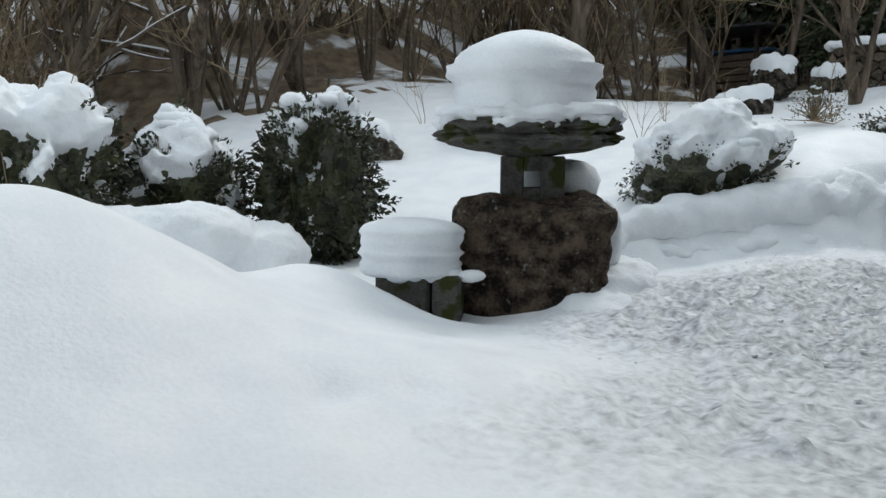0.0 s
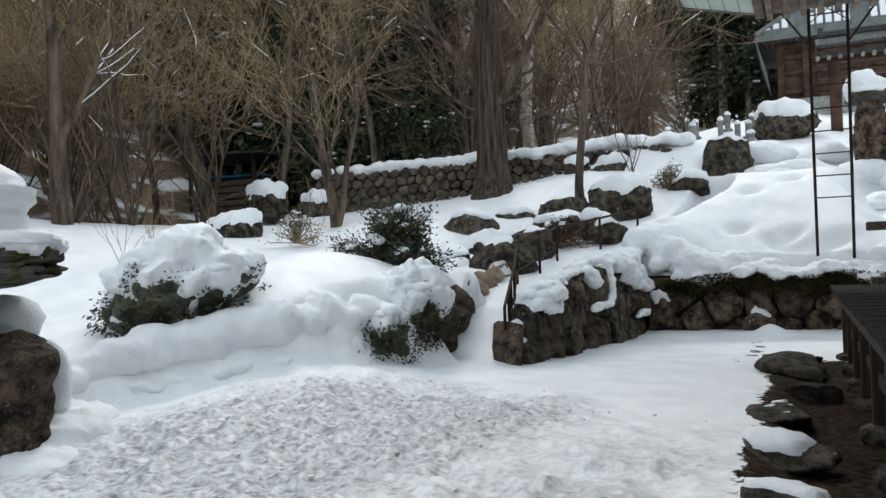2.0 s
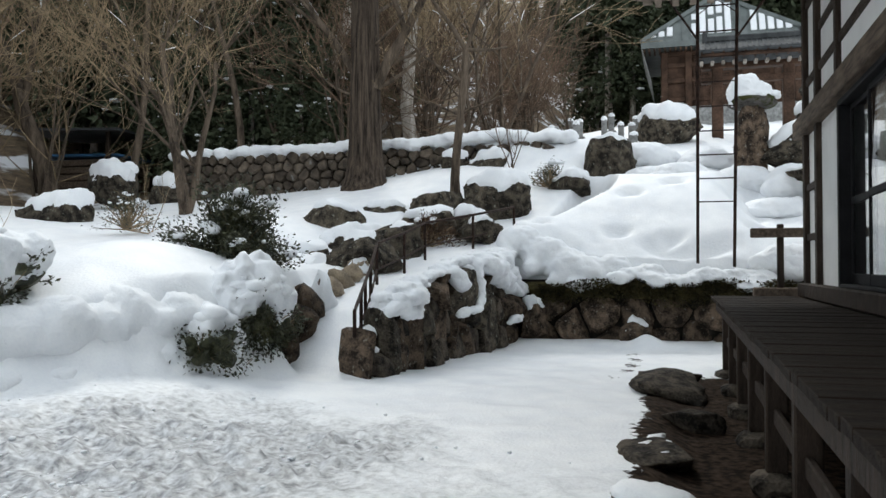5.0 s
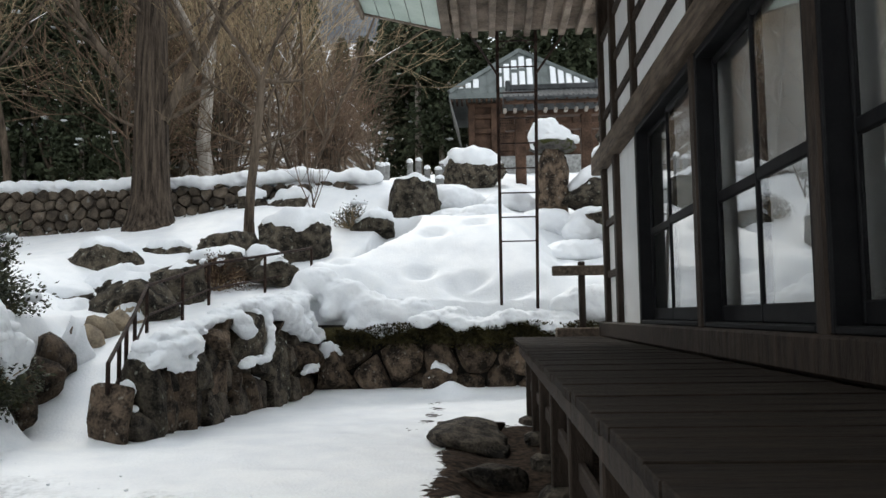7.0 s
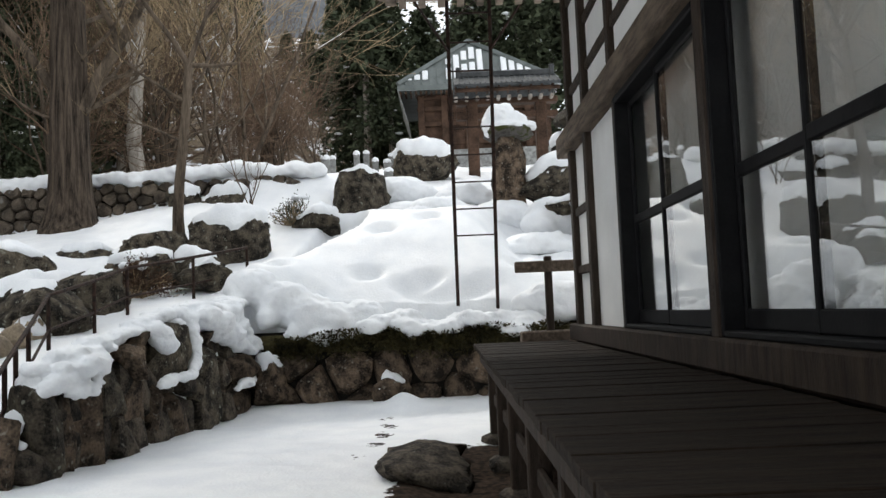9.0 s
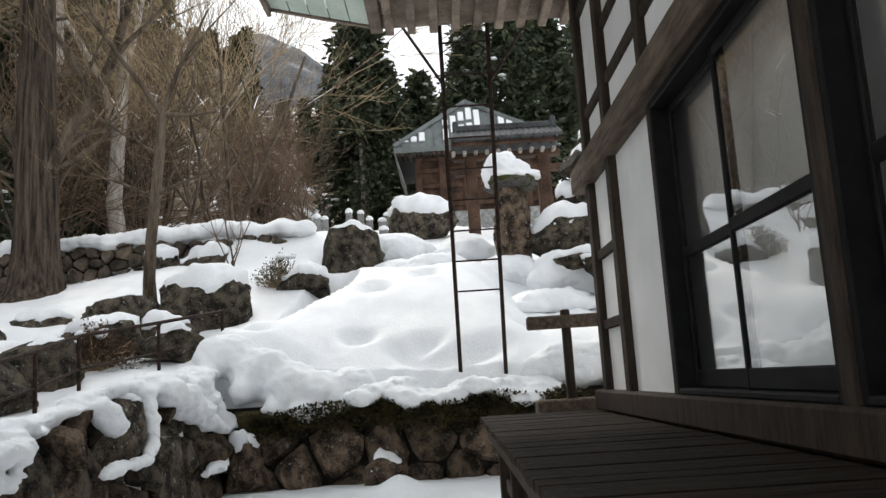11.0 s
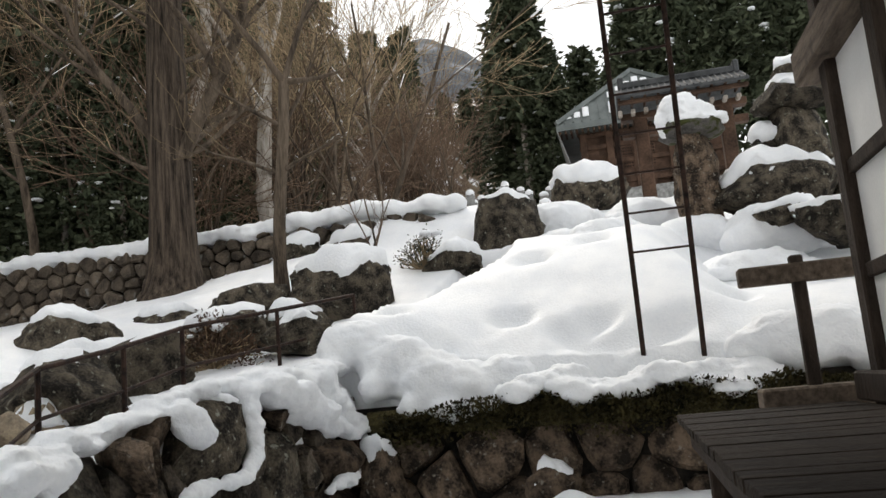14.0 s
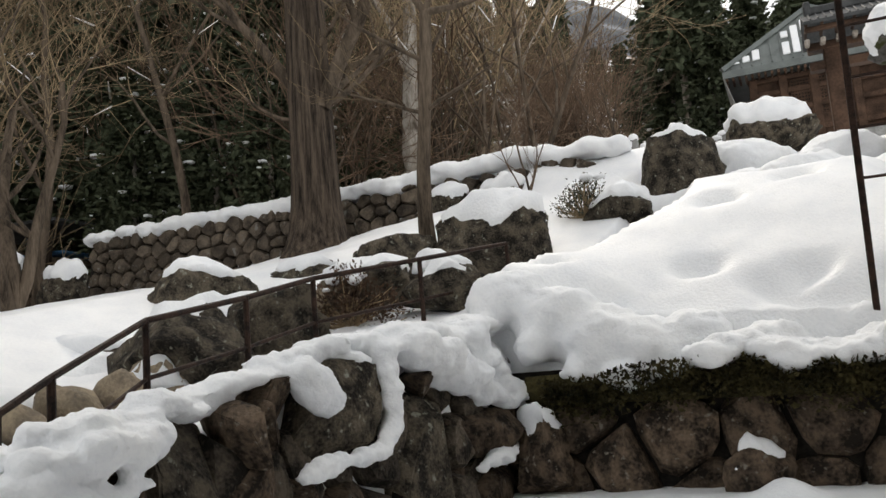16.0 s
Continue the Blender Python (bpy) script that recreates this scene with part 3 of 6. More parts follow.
cn = fbm(np.stack([cx, cy, 0 * cx], 1) * 1.6, 4, 41)
kind = np.zeros(len(gq), int)
ground.data.attributes.new("trodden_and_shade", "FLOAT", "POINT").data.foreach_set("value", slush_and_shade.ravel().astype(np.float32))
bare = 1.1 * smooth(0.15, -0.35, GY + 0.16 * fbm(gp * 1.3, 3, 45).reshape(GX.shape)) * smooth(13.4, 12.4, GX) * smooth(-8, -7, GY)
track = np.abs(GY - (0.2 + 0.06 * (GX - 13.6) ** 2) + 0.10 * fbm(gp * 2.0, 2, 46).reshape(GX.shape))
bare = np.maximum(bare, (0.42 + 0.2 * np.sin(GX * 9)) * smooth(0.20, 0.05, track) * smooth(11.6, 12.4, GX) * smooth(15.4, 14.6, GX))
ground.data.attributes.new("bare", "FLOAT", "POINT").data.foreach_set("value", bare.ravel().astype(np.float32))
kind[((cx > 23.5) & (cy > 4.6 + cn)) | (cy > 17 + 3 * cn) | (cx > 55)] = 1
ground.data.polygons.foreach_set("material_index", kind)


# ---- dry stone walls ----
def clip(poly, n, c):
    out = []
    for a, b in zip(poly, poly[1:] + poly[:1]):
        da, db = np.dot(a, n) - c, np.dot(b, n) - c
        if da <= 0:
            out.append(a)
        if da * db < 0:
            out.append(a + (b - a) * (da / (da - db)))
    return out


def cells(length, bottom, top, su, sv, seed):
    """Irregular polygons that fill a wall's face."""
    rng = np.random.default_rng(seed)
    hi = max(top(u) for u in np.linspace(0, length, 30))
    pts = []
    for r in range(int((hi - bottom) / sv) + 3):
        for c in range(int(length / su) + 3):
            pts.append(((c - 0.5 + 0.5 * (r % 2) + rng.uniform(-0.33, 0.33)) * su, bottom + (r - 0.5 + rng.uniform(-0.33, 0.33)) * sv))
    pts = np.array(pts)
    for i, p in enumerate(pts):
        if not (0 < p[0] < length and bottom - 0.1 < p[1] < top(p[0]) + 0.05):
            continue
        poly = [p + np.array(q) for q in ((-su, -sv), (su, -sv), (su, sv), (-su, sv))]
        near = np.argsort(np.hypot(*((pts - p) / (su, sv)).T))[1:14]
        for j in near:
            n = pts[j] - p
            poly = clip(poly, n, np.dot(n, (p + pts[j]) / 2))
            if len(poly) < 3:
                break
        if len(poly) >= 3:
            yield p, np.array(poly)


def stones(parent, origin, along, length, bottom, top, su, sv, seed, depth=0.12, material=None, gap=0.94, lean=0.12):
    """Wall stones, each an object of its own, with rounded shoulders and open joints."""
    rng = np.random.default_rng(seed + 1)
    along = np.array((*along, 0.0)) / np.hypot(*along)
    out = np.array((along[1], -along[0], 0.0))
    for p, poly in cells(length, bottom, top, su, sv, seed):
        c = poly.mean(0)
        fine = []
        for a, b in zip(poly, np.roll(poly, -1, 0)):
            fine += [a * 0.8 + b * 0.2, a * 0.2 + b * 0.8]
        fine = np.array(fine)
        m, d = len(fine), depth * rng.uniform(0.6, 1.5)
        tilt = rng.uniform(-0.12, 0.12, 2)
        rings = []
        for k, (s, o) in enumerate(((gap, -0.08), (gap, d * 0.35), (gap * 0.80, d * 0.85))):
            q = c + (fine - c) * s * (1 + (0.05 * rng.normal(0, 1, (m, 1)) if k else 0))
            rel = q - c
            rings.append([origin + along * u + out * (o + (k > 0) * (rel[i] @ tilt) - lean * (v - bottom)) + np.array((0, 0, v)) for i, (u, v) in enumerate(q)])
        mid = origin + along * c[0] + out * (d - lean * (c[1] - bottom)) + np.array((0, 0, c[1]))
        v = np.concatenate([np.array(r) for r in rings] + [mid[None]])
        f = []
        for k in range(2):
            for i in range(m):
                j = (i + 1) % m
                f.append((k * m + i, k * m + j, (k + 1) * m + j, (k + 1) * m + i))
        f += [(2 * m + i, 2 * m + (i + 1) % m, 3 * m) for i in range(m)]
        part("stone", (v, f), material or WALLSTONE, parent)


def wall_body(origin, along, length, bottom, top, thick, lean=0.12):
    """The dark earth body behind the stones."""
    along = np.array((*along, 0.0)) / np.hypot(*along)
    out = np.array((along[1], -along[0], 0.0))
    us = np.linspace(0, length, 24)
    v, f = [], []
    for u in us:
        t = top(u) - 0.06
        for o, z in ((-0.02, bottom - 0.2), (-0.02 - lean * (t - bottom), t), (-thick, t), (-thick, bottom - 0.2)):
            v.append(origin + along * u + out * o + np.array((0, 0, z)))
    for i in range(len(us) - 1):
        for k in range(4):
            f.append((4 * i + k, 4 * i + (k + 1) % 4, 4 * i + 4 + (k + 1) % 4, 4 * i + 4 + k))
    f += [(0, 1, 2, 3), tuple(4 * (len(us) - 1) + k for k in (3, 2, 1, 0))]
    return np.array(v), f


# the building's plan: wall along y = -1.9, far corner at x = 13.2
WY, DECK, FAR = -1.9, 1.885, 13.2


def window(x0, x1, z0, z1, split):
    """A pair of black glazed sliding sashes with a middle rail."""
    ob = thing("window", ((x0 + x1) / 2, WY, z0), "black framed sliding glass window reflecting the snowy garden", "window", "windows of the hall", "structure")
    y = WY + 0.02
    fr = part("frame", join(bar((x0, y - 0.10, z0), (x0 + 0.04, y + 0.03, z1)), bar((x1 - 0.04, y - 0.10, z0), (x1, y + 0.03, z1)), bar((x0 + 0.04, y - 0.10, z0), (x1 - 0.04, y + 0.03, z0 + 0.035)), bar((x0 + 0.04, y - 0.10, z1 - 0.05), (x1 - 0.04, y + 0.03, z1))), SASH, ob)
    for k, (a, b) in enumerate(((x0 + 0.04, split + 0.025), (split - 0.025, x1 - 0.04))):
        o = y - 0.055 - 0.035 * k
        za, zb, zm = z0 + 0.035, z1 - 0.05, z0 + 0.82
        sash = part("sash", join(bar((a, o - 0.015, za), (a + 0.036, o + 0.015, zb)), bar((b - 0.036, o - 0.015, za), (b, o + 0.015, zb)), bar((a + 0.036, o - 0.015, za), (b - 0.036, o + 0.015, za + 0.10)), bar((a + 0.036, o - 0.015, zb - 0.05), (b - 0.036, o + 0.015, zb)), bar((a + 0.036, o - 0.017, zm - 0.035), (b - 0.036, o + 0.017, zm + 0.035))), SASH, ob)
        for lo, hi in ((za + 0.10, zm - 0.035), (zm + 0.035, zb - 0.05)):
            pane = part("pane", bar((a + 0.03, o - 0.003, lo - 0.005), (b - 0.03, o + 0.003, hi + 0.005), 0.001), GLASS, sash, "clear glass pane")
            pane.visible_shadow = False
    return ob


posts = (12.97, 12.05, 8.58, 6.58, 4.58, 2.58, 0.58, -1.42, -3.42)
hall = thing("temple_hall", (5, WY, 0.85), "timber framed hall with white plaster and dark posts", "building", kind="structure")
for x in posts:
    w = 0.16 if x > 9 else 0.12
    part("post", bar((x - w / 2, WY - 0.08, 0.9), (x + w / 2, WY + 0.06, 7.0), 0.012), TIMBER, hall)
for x in (10.85,):
    part("post", bar((x - 0.07, WY - 0.06, 4.07), (x + 0.07, WY + 0.05, 7.0), 0.01), TIMBER, hall)
part("post", bar((10.74, WY - 0.06, 2.05), (10.82, WY + 0.045, 3.84), 0.01), TIMBER, hall)
part("lintel_beam", bar((-5, WY - 0.05, 3.84), (13.38, WY + 0.13, 4.06), 0.015), BEAMWOOD, hall, "weathered brown beam with a sawn end")
part("ground_sill", bar((-5, WY - 0.05, 1.89), (13.28, WY + 0.10, 2.06), 0.015), TIMBER, hall, "wide worn sill beam")
for n, (a, b, lo, hi) in enumerate(((12.13, 10.74, 2.06, 3.84), (12.89, 12.13, 2.06, 2.57), (12.89, 12.13, 2.64, 3.16), (12.89, 12.13, 3.23, 3.84), (12.89, 12.13, 4.06, 4.42), (12.89, 12.13, 4.50, 5.35))):
    part("plaster_panel", bar((b, WY - 0.05, lo), (a, WY + 0.0, hi), 0.003), PLASTER, hall, "white plaster")
for z in (2.605, 3.195, 4.46, 5.39):
    part("rail", bar((12.12, WY - 0.06, z - 0.04), (12.90, WY + 0.035, z + 0.04), 0.006), TIMBER, hall)
for z0, z1 in ((4.06, 4.42), (4.50, 4.86), (4.94, 5.35), (5.43, 7.0)):
    part("plaster_panel", bar((-5, WY - 0.05, z0), (11.98, WY + 0.0, z1), 0.003), PLASTER, hall, "white plaster")
for z in (4.46, 4.90, 5.39):
    part("rail", bar((-5, WY - 0.055, z - 0.042), (11.98, WY + 0.03, z + 0.042), 0.006), TIMBER, hall)
part("gable_wall", bar((12.9, -9.0, 0.9), (13.02, WY - 0.08, 7.0), 0.003), PLASTER, hall, "white plaster end wall")
# Room shell added unseen behind the screens, its dimness put into the colour.
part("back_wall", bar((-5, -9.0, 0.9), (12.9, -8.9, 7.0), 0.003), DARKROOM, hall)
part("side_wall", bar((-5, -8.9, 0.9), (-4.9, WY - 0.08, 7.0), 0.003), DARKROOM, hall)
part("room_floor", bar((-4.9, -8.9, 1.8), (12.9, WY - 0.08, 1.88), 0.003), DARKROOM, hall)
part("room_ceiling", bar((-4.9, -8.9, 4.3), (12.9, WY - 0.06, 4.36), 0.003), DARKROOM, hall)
part("paper_screen", bar((-4.8, WY - 0.22, 1.9), (11.9, WY - 0.20, 4.29), 0.003), PAPER, hall, "grey paper screens behind the glass")
window(8.64, 10.74, 2.06, 3.84, 9.74)
for x in posts[2:-1]:
    window(x - 1.94, x - 0.06, 2.06, 3.84, x - 1.0)

# roof over the veranda
roof = thing("hall_roof", (5, 0, 6.0), "broad eaves with exposed rafters and pale green boards", "roof", kind="structure")
part("roof_boards", join(beam((5, 0.02, 6.24), (5, -2.2, 7.24), 19.4, 0.03, c=0.004)), RAFTER, roof)
for x in np.arange(-4, 14.3, 0.30):
    part("rafter", beam((x, 0.0, 6.16), (x, -2.15, 7.13), 0.085, 0.10), RAFTER, roof)
part("eave_beam", bar((-4.6, -0.04, 6.08), (14.6, 0.10, 6.22), 0.01), RAFTER, roof)
for k in range(5):
    y0 = 0.10 + 0.22 * k
    part("soffit_board", beam((-4.6, y0 + 0.11, 6.20 + 0.055 * k), (14.55, y0 + 0.11, 6.20 + 0.055 * k), 0.215, 0.02, up=(0, -0.25, 1)), SOFFIT, roof, "pale green painted board")
part("fascia", bar((-4.6, 1.20, 6.36), (14.62, 1.25, 6.62), 0.01), RAFTER, roof)
part("end_fascia", beam((14.60, 0.02, 6.20), (14.60, 1.22, 6.50), 0.05, 0.14), RAFTER, roof)
part("end_board", beam((14.60, 0.02, 6.20), (14.60, -3.6, 6.20), 0.06, 0.12), RAFTER, roof)
for y in np.arange(-0.12, -3.5, -0.24):
    part("end_rafter", bar((13.0, y - 0.045, 6.02), (14.55, y + 0.045, 6.14), 0.008), RAFTER, roof)
part("end_soffit", bar((13.0, -3.6, 6.14), (14.57, -0.02, 6.17), 0.003), RAFTER, roof)
part("roof_skin", join(beam((5, 1.3, 6.62), (5, -5.5, 9.4), 19.6, 0.08, c=0.01), beam((5, -5.4, 9.4), (5, -12.2, 6.62), 19.6, 0.08, c=0.01)), DARKROOF, roof)

# ---- veranda ----
deck = thing("veranda", (4, -1.3, 0.85), "dark worn plank veranda raised on timber posts", "veranda", kind="structure")
part("edge_beam", bar((-4.5, -0.93, 1.70), (FAR - 0.05, -0.83, 1.845), 0.01), TIMBER, deck)
part("wall_beam", bar((-4.5, -1.84, 1.70), (FAR - 0.05, -1.74, 1.845), 0.01), TIMBER, deck)
for x in 13.05 - 1.35 * np.arange(13):
    part("post", bar((x - 0.055, -1.03, 0.98), (x + 0.055, -0.90, 1.70), 0.01), TIMBER, deck)
    part("post", bar((x - 0.055, -1.84, 0.9), (x + 0.055, -1.72, 1.70), 0.01), TIMBER, deck)
    part("joist", bar((x - 0.05, -1.74, 1.715), (x + 0.05, -0.93, 1.835), 0.008), TIMBER, deck)
    v, f, _ = lump((x, -0.965, 0.90), (0.17, 0.16, 0.09), int(x * 7) + 60, 2, 0.18, 1.5, 0.5)
    part("foot_stone", (v, f), ROCK, deck)
part("tie_rail", bar((-4.2, -0.985, 1.28), (12.95, -0.945, 1.38), 0.008), TIMBER, deck)
plank = None
xs = np.arange(-4.5, FAR, 0.158)
for n, x in enumerate(xs):
    sag = 0.004 * math.sin(n * 2.3)
    if n % 24 == 0 or plank is None:
        plank = part("plank", bar((x + 0.001, WY + 0.10, 1.845), (x + 0.1565, -0.775, DECK), 0.003), DECKWOOD, deck)
        px = x
    else:
        again = new("plank", plank.data)
        again.parent = deck
        again.location = (x - px, 0.004 * math.sin(n * 5.1), sag * 0.6)

# ---- wooden barrier post beyond the veranda ----
tee = thing("wooden_barrier", (13.5, -1.63, 1.9), "weathered wooden barrier rail on a short post", "barrier")
part("rail", bar((13.44, -2.6, 2.63), (13.56, -1.27, 2.75), 0.012), BEAMWOOD, tee)
part("post", bar((13.46, -1.67, 1.98), (13.54, -1.59, 2.80), 0.01), TIMBER, tee)
part("foot_beam", bar((13.36, -2.6, 1.86), (13.62, -1.30, 1.99), 0.015), BEAMWOOD, tee)
part("leg", bar((13.42, -1.62, 0.9), (13.56, -1.50, 1.86), 0.012), TIMBER, tee)

# ---- ladder ----
ladder = thing("steel_ladder", (16.45, -0.97, 2.1), "tall rusty iron ladder leaning on the eaves", "ladder")


def lad(z, y):
    return np.array((16.45 - 0.28 * (z - 2.2), y, z))


for y in (-0.68, -1.25):
    part("side_rail", beam(lad(1.95, y), lad(6.75, y), 0.05, 0.035, up=(1, 0, 0.1)), IRON, ladder)
for z in np.arange(3.30, 6.7, 0.365):
    part("rung", tube([lad(z, -0.66), lad(z, -1.27)], [0.012, 0.012], 6), IRON, ladder)
for y, s in ((-0.68, 1), (-1.25, -1)):
    part("brace", beam(lad(5.75, y), (14.6, y + s * 0.55, 6.35), 0.03, 0.03), IRON, ladder)
    part("stay", beam(lad(6.1, y), lad(6.5, -1.93 - y), 0.015, 0.015), IRON, ladder)

# ---- hand rail by the steps ----
rail = thing("hand_rail", (14, 3.5, 1.0), "dark iron pipe handrail beside the snowy steps", "handrail")
run = [np.array(q) for q in ((11.28, 3.30, 1.74), (12.5, 3.56, 2.25), (13.53, 3.85, 2.60), (14.52, 3.76, 2.79), (15.4, 3.69, 2.99), (16.36, 3.10, 3.17), (17.45, 2.58, 3.37))]
for drop, r in ((0.0, 0.022), (0.38, 0.016)):
    for a, b in zip(run, run[1:]):
        off = np.array((0, 0, drop))
        part("pipe", tube([a - off, b - off], [r, r], 8), IRON, rail)
for q in run + [np.array((11.75, 3.4, 1.93)), np.array((12.1, 3.48, 2.08))]:
    part("post", tube([(q[0], q[1], q[2] - 0.85), q + np.array((0, 0, 0.01))], [0.024, 0.024], 8), IRON, rail)

# ---- retaining wall round the mound ----
terrace_wall = thing("retaining_wall", (16, 1, 0.9), "dark dry stone retaining wall with moss and snow", "stone wall", kind="structure")
part("earth", wall_body(np.array((16.15, 2.4, 0.0)), (0, -1), 6.6, 0.85, lambda u: 2.1, 0.5), JOINT_AND_HOLE, terrace_wall)
part("earth", wall_body(np.array((11.5, 3.1, 0.0)), (4.65, -0.78), 4.75, 0.85, lambda u: min(1.15 + 0.5 * u, 1.75 + 0.03 * u), 0.35), JOINT_AND_HOLE, terrace_wall)
upper_wall = thing("upper_stone_wall", (21.9, 8, 4.2), "long dry stone wall capped with thick snow", "stone wall", kind="structure")
part("earth", wall_body(np.array((21.9, 12.9, 0.0)), (0, -1), 10.3, 3.9, lambda u: 5.2, 0.5), JOINT_AND_HOLE, upper_wall)


def ground_at(x, y):
    return float(land(np.array([x], float), np.array([y], float))[0])


# ---- snow shelves ----
EDGE_AT, EDGE_ON = np.array((11.5, 3.0, 0.0)), np.array((4.65, -0.78, 0.0)) / math.hypot(4.65, 0.78)
EDGE_OUT = np.array((EDGE_ON[1], -EDGE_ON[0], 0.0))


def on_edge(u, z, out=0.0):
    """A place on the rocky edge of the steps: metres along it, height, metres out of its face."""
    return tuple(EDGE_AT + EDGE_ON * u + EDGE_OUT * out + np.array((0, 0, z)))


rng = np.random.default_rng(17)
lobe = [(16.62, 2.32, 2.68, 0.44, 0.42, 0.30), (16.50, 1.85, 2.46, 0.40, 0.42, 0.34), (16.36, 1.45, 2.25, 0.34, 0.40, 0.33), (16.34, 1.05, 2.15, 0.32, 0.36, 0.29), (16.45, 0.70, 2.22, 0.30, 0.34, 0.24), (16.14, 1.62, 2.02, 0.12, 0.20, 0.12), (16.10, 1.20, 1.95, 0.13, 0.26, 0.12), (16.14, 0.86, 1.99, 0.12, 0.18, 0.12), (16.22, 2.02, 2.26, 0.20, 0.18, 0.16), (16.30, 2.45, 2.50, 0.18, 0.16, 0.12)]
snow_mass("snow_ledge", lobe, "thick rounded snow lobe hanging over the wall", 5, 0.04, rough=0.14)
fringe = []
for k in range(64):
    y = rng.uniform(-1.75, 0.75)
    r = 0.06 + 0.15 * rng.random() ** 1.7
    fringe.append((16.02 + 0.36 * rng.random() ** 1.3, y, 0, r * 1.1, r * 1.4, r * 0.55))
fringe = [(x, y, 2.02 + 0.42 * (x - 16.02) + 0.05 * math.sin(y * 5) + rng.normal(0, 0.02), a, b, c) for x, y, _, a, b, c in fringe]
snow_mass("snow_fringe", fringe, "ragged snow edge over the mossy wall lip", 40, 0.028, rough=0.3, rounds=3)
snow_mass("snow_ledge", string_of([(16.5, -1.7, 2.30), (16.45, -2.4, 2.32), (16.45, -3.6, 2.25)], [0.26, 0.40, 0.40], 0.75, 0.6, 9), "smooth snow shoulder beside the hall", 60, 0.04)
snow_mass("wall_snow", string_of([(22.25, 2.2, 5.40), (22.25, 3.6, 5.46), (22.2, 6, 5.36), (22.2, 9, 5.32), (22.2, 12.9, 5.26)], [0.30, 0.32, 0.32, 0.31, 0.28], 0.55, 0.75, 7, 0.10), "long thick band of snow on the wall top", 80, 0.05, rough=0.24, rounds=3)
edge_snow = string_of([on_edge(-0.05, 1.30, -0.2), on_edge(0.3, 1.86, -0.2), on_edge(0.94, 2.04, -0.22), on_edge(1.5, 2.06, -0.22), on_edge(1.95, 2.18, -0.26), on_edge(2.6, 2.28, -0.28), on_edge(3.6, 2.36, -0.28), on_edge(4.6, 2.46, -0.3), on_edge(5.2, 2.54, -0.3)], [0.11, 0.15, 0.17, 0.15, 0.17, 0.20, 0.22, 0.24, 0.26], 0.34, 0.5, 8, 0.2)
edge_snow += string_of([on_edge(2.12, 2.16, -0.05), on_edge(2.2, 2.02, 0.02), on_edge(2.28, 1.94, 0.04)], [0.13, 0.10, 0.05], 0.8, 0.4, 31)
edge_snow += string_of([on_edge(2.98, 2.26, -0.08), on_edge(2.93, 2.0, 0.0), on_edge(2.9, 1.78, 0.04), on_edge(2.7, 1.65, 0.08), on_edge(2.4, 1.62, 0.10), on_edge(2.1, 1.63, 0.12), on_edge(1.88, 1.58, 0.12)], [0.14, 0.085, 0.07, 0.075, 0.07, 0.06, 0.03], 0.75, 0.4, 32, 0.06)
edge_snow += string_of([on_edge(3.35, 2.30, -0.1), on_edge(3.8, 2.12, -0.05), on_edge(4.2, 1.96, -0.02), on_edge(4.55, 1.80, 0.05)], [0.22, 0.18, 0.14, 0.07], 0.7, 0.4, 33, 0.16)
edge_snow += string_of([on_edge(4.2, 2.28, -0.15), on_edge(4.5, 2.06, -0.05), on_edge(4.75, 1.84, 0.0), on_edge(4.95, 1.62, 0.0)], [0.20, 0.14, 0.11, 0.06], 0.7, 0.4, 34, 0.16)
edge_snow += string_of([on_edge(0.15, 1.72, 0.0), on_edge(0.4, 1.82, 0.04), on_edge(0.7, 1.88, 0.05), on_edge(1.0, 1.98, 0.0)], [0.08, 0.12, 0.13, 0.12], 0.6, 0.4, 38, 0.25)
edge_snow += string_of([on_edge(0.35, 1.66, 0.10), on_edge(0.6, 1.68, 0.10), on_edge(0.85, 1.72, 0.08)], [0.06, 0.09, 0.05], 0.6, 0.4, 39, 0.2)
edge_snow += string_of([on_edge(0.62, 1.98, -0.05), on_edge(0.7, 1.84, 0.05)], [0.14, 0.08], 0.6, 0.4, 35)
snow_mass("snow_ledge", edge_snow, "snow draped over the rocky edge of the steps", 110, 0.024, rough=0.3, rounds=2)
snow_mass("snow_patch", string_of([on_edge(3.92, 1.36, 0.10), on_edge(4.25, 1.42, 0.08), on_edge(4.55, 1.45, 0.06)], [0.06, 0.085, 0.05], 0.7, 0.4, 36), "small strip of snow on a ledge", 190, 0.02, rough=0.2, rounds=2)
bank = string_of([(6.5, 6.1, 1.30), (7.3, 5.85, 1.46), (8.2, 5.45, 1.58), (9.2, 5.1, 1.66), (10.0, 4.85, 1.76), (10.7, 4.75, 1.92)], [0.22, 0.30, 0.34, 0.36, 0.38, 0.32], 0.78, 0.55, 22, 0.16)
bank += string_of([(6.6, 5.75, 1.12), (8.3, 5.05, 1.26), (9.6, 4.6, 1.3), (10.6, 4.4, 1.42)], [0.12, 0.18, 0.22, 0.16], 0.6, 0.7, 23, 0.2)
snow_mass("snow_bank", bank, "thick undercut bank of old snow", 220, 0.04, rough=0.16, rounds=4, rag=0.7)
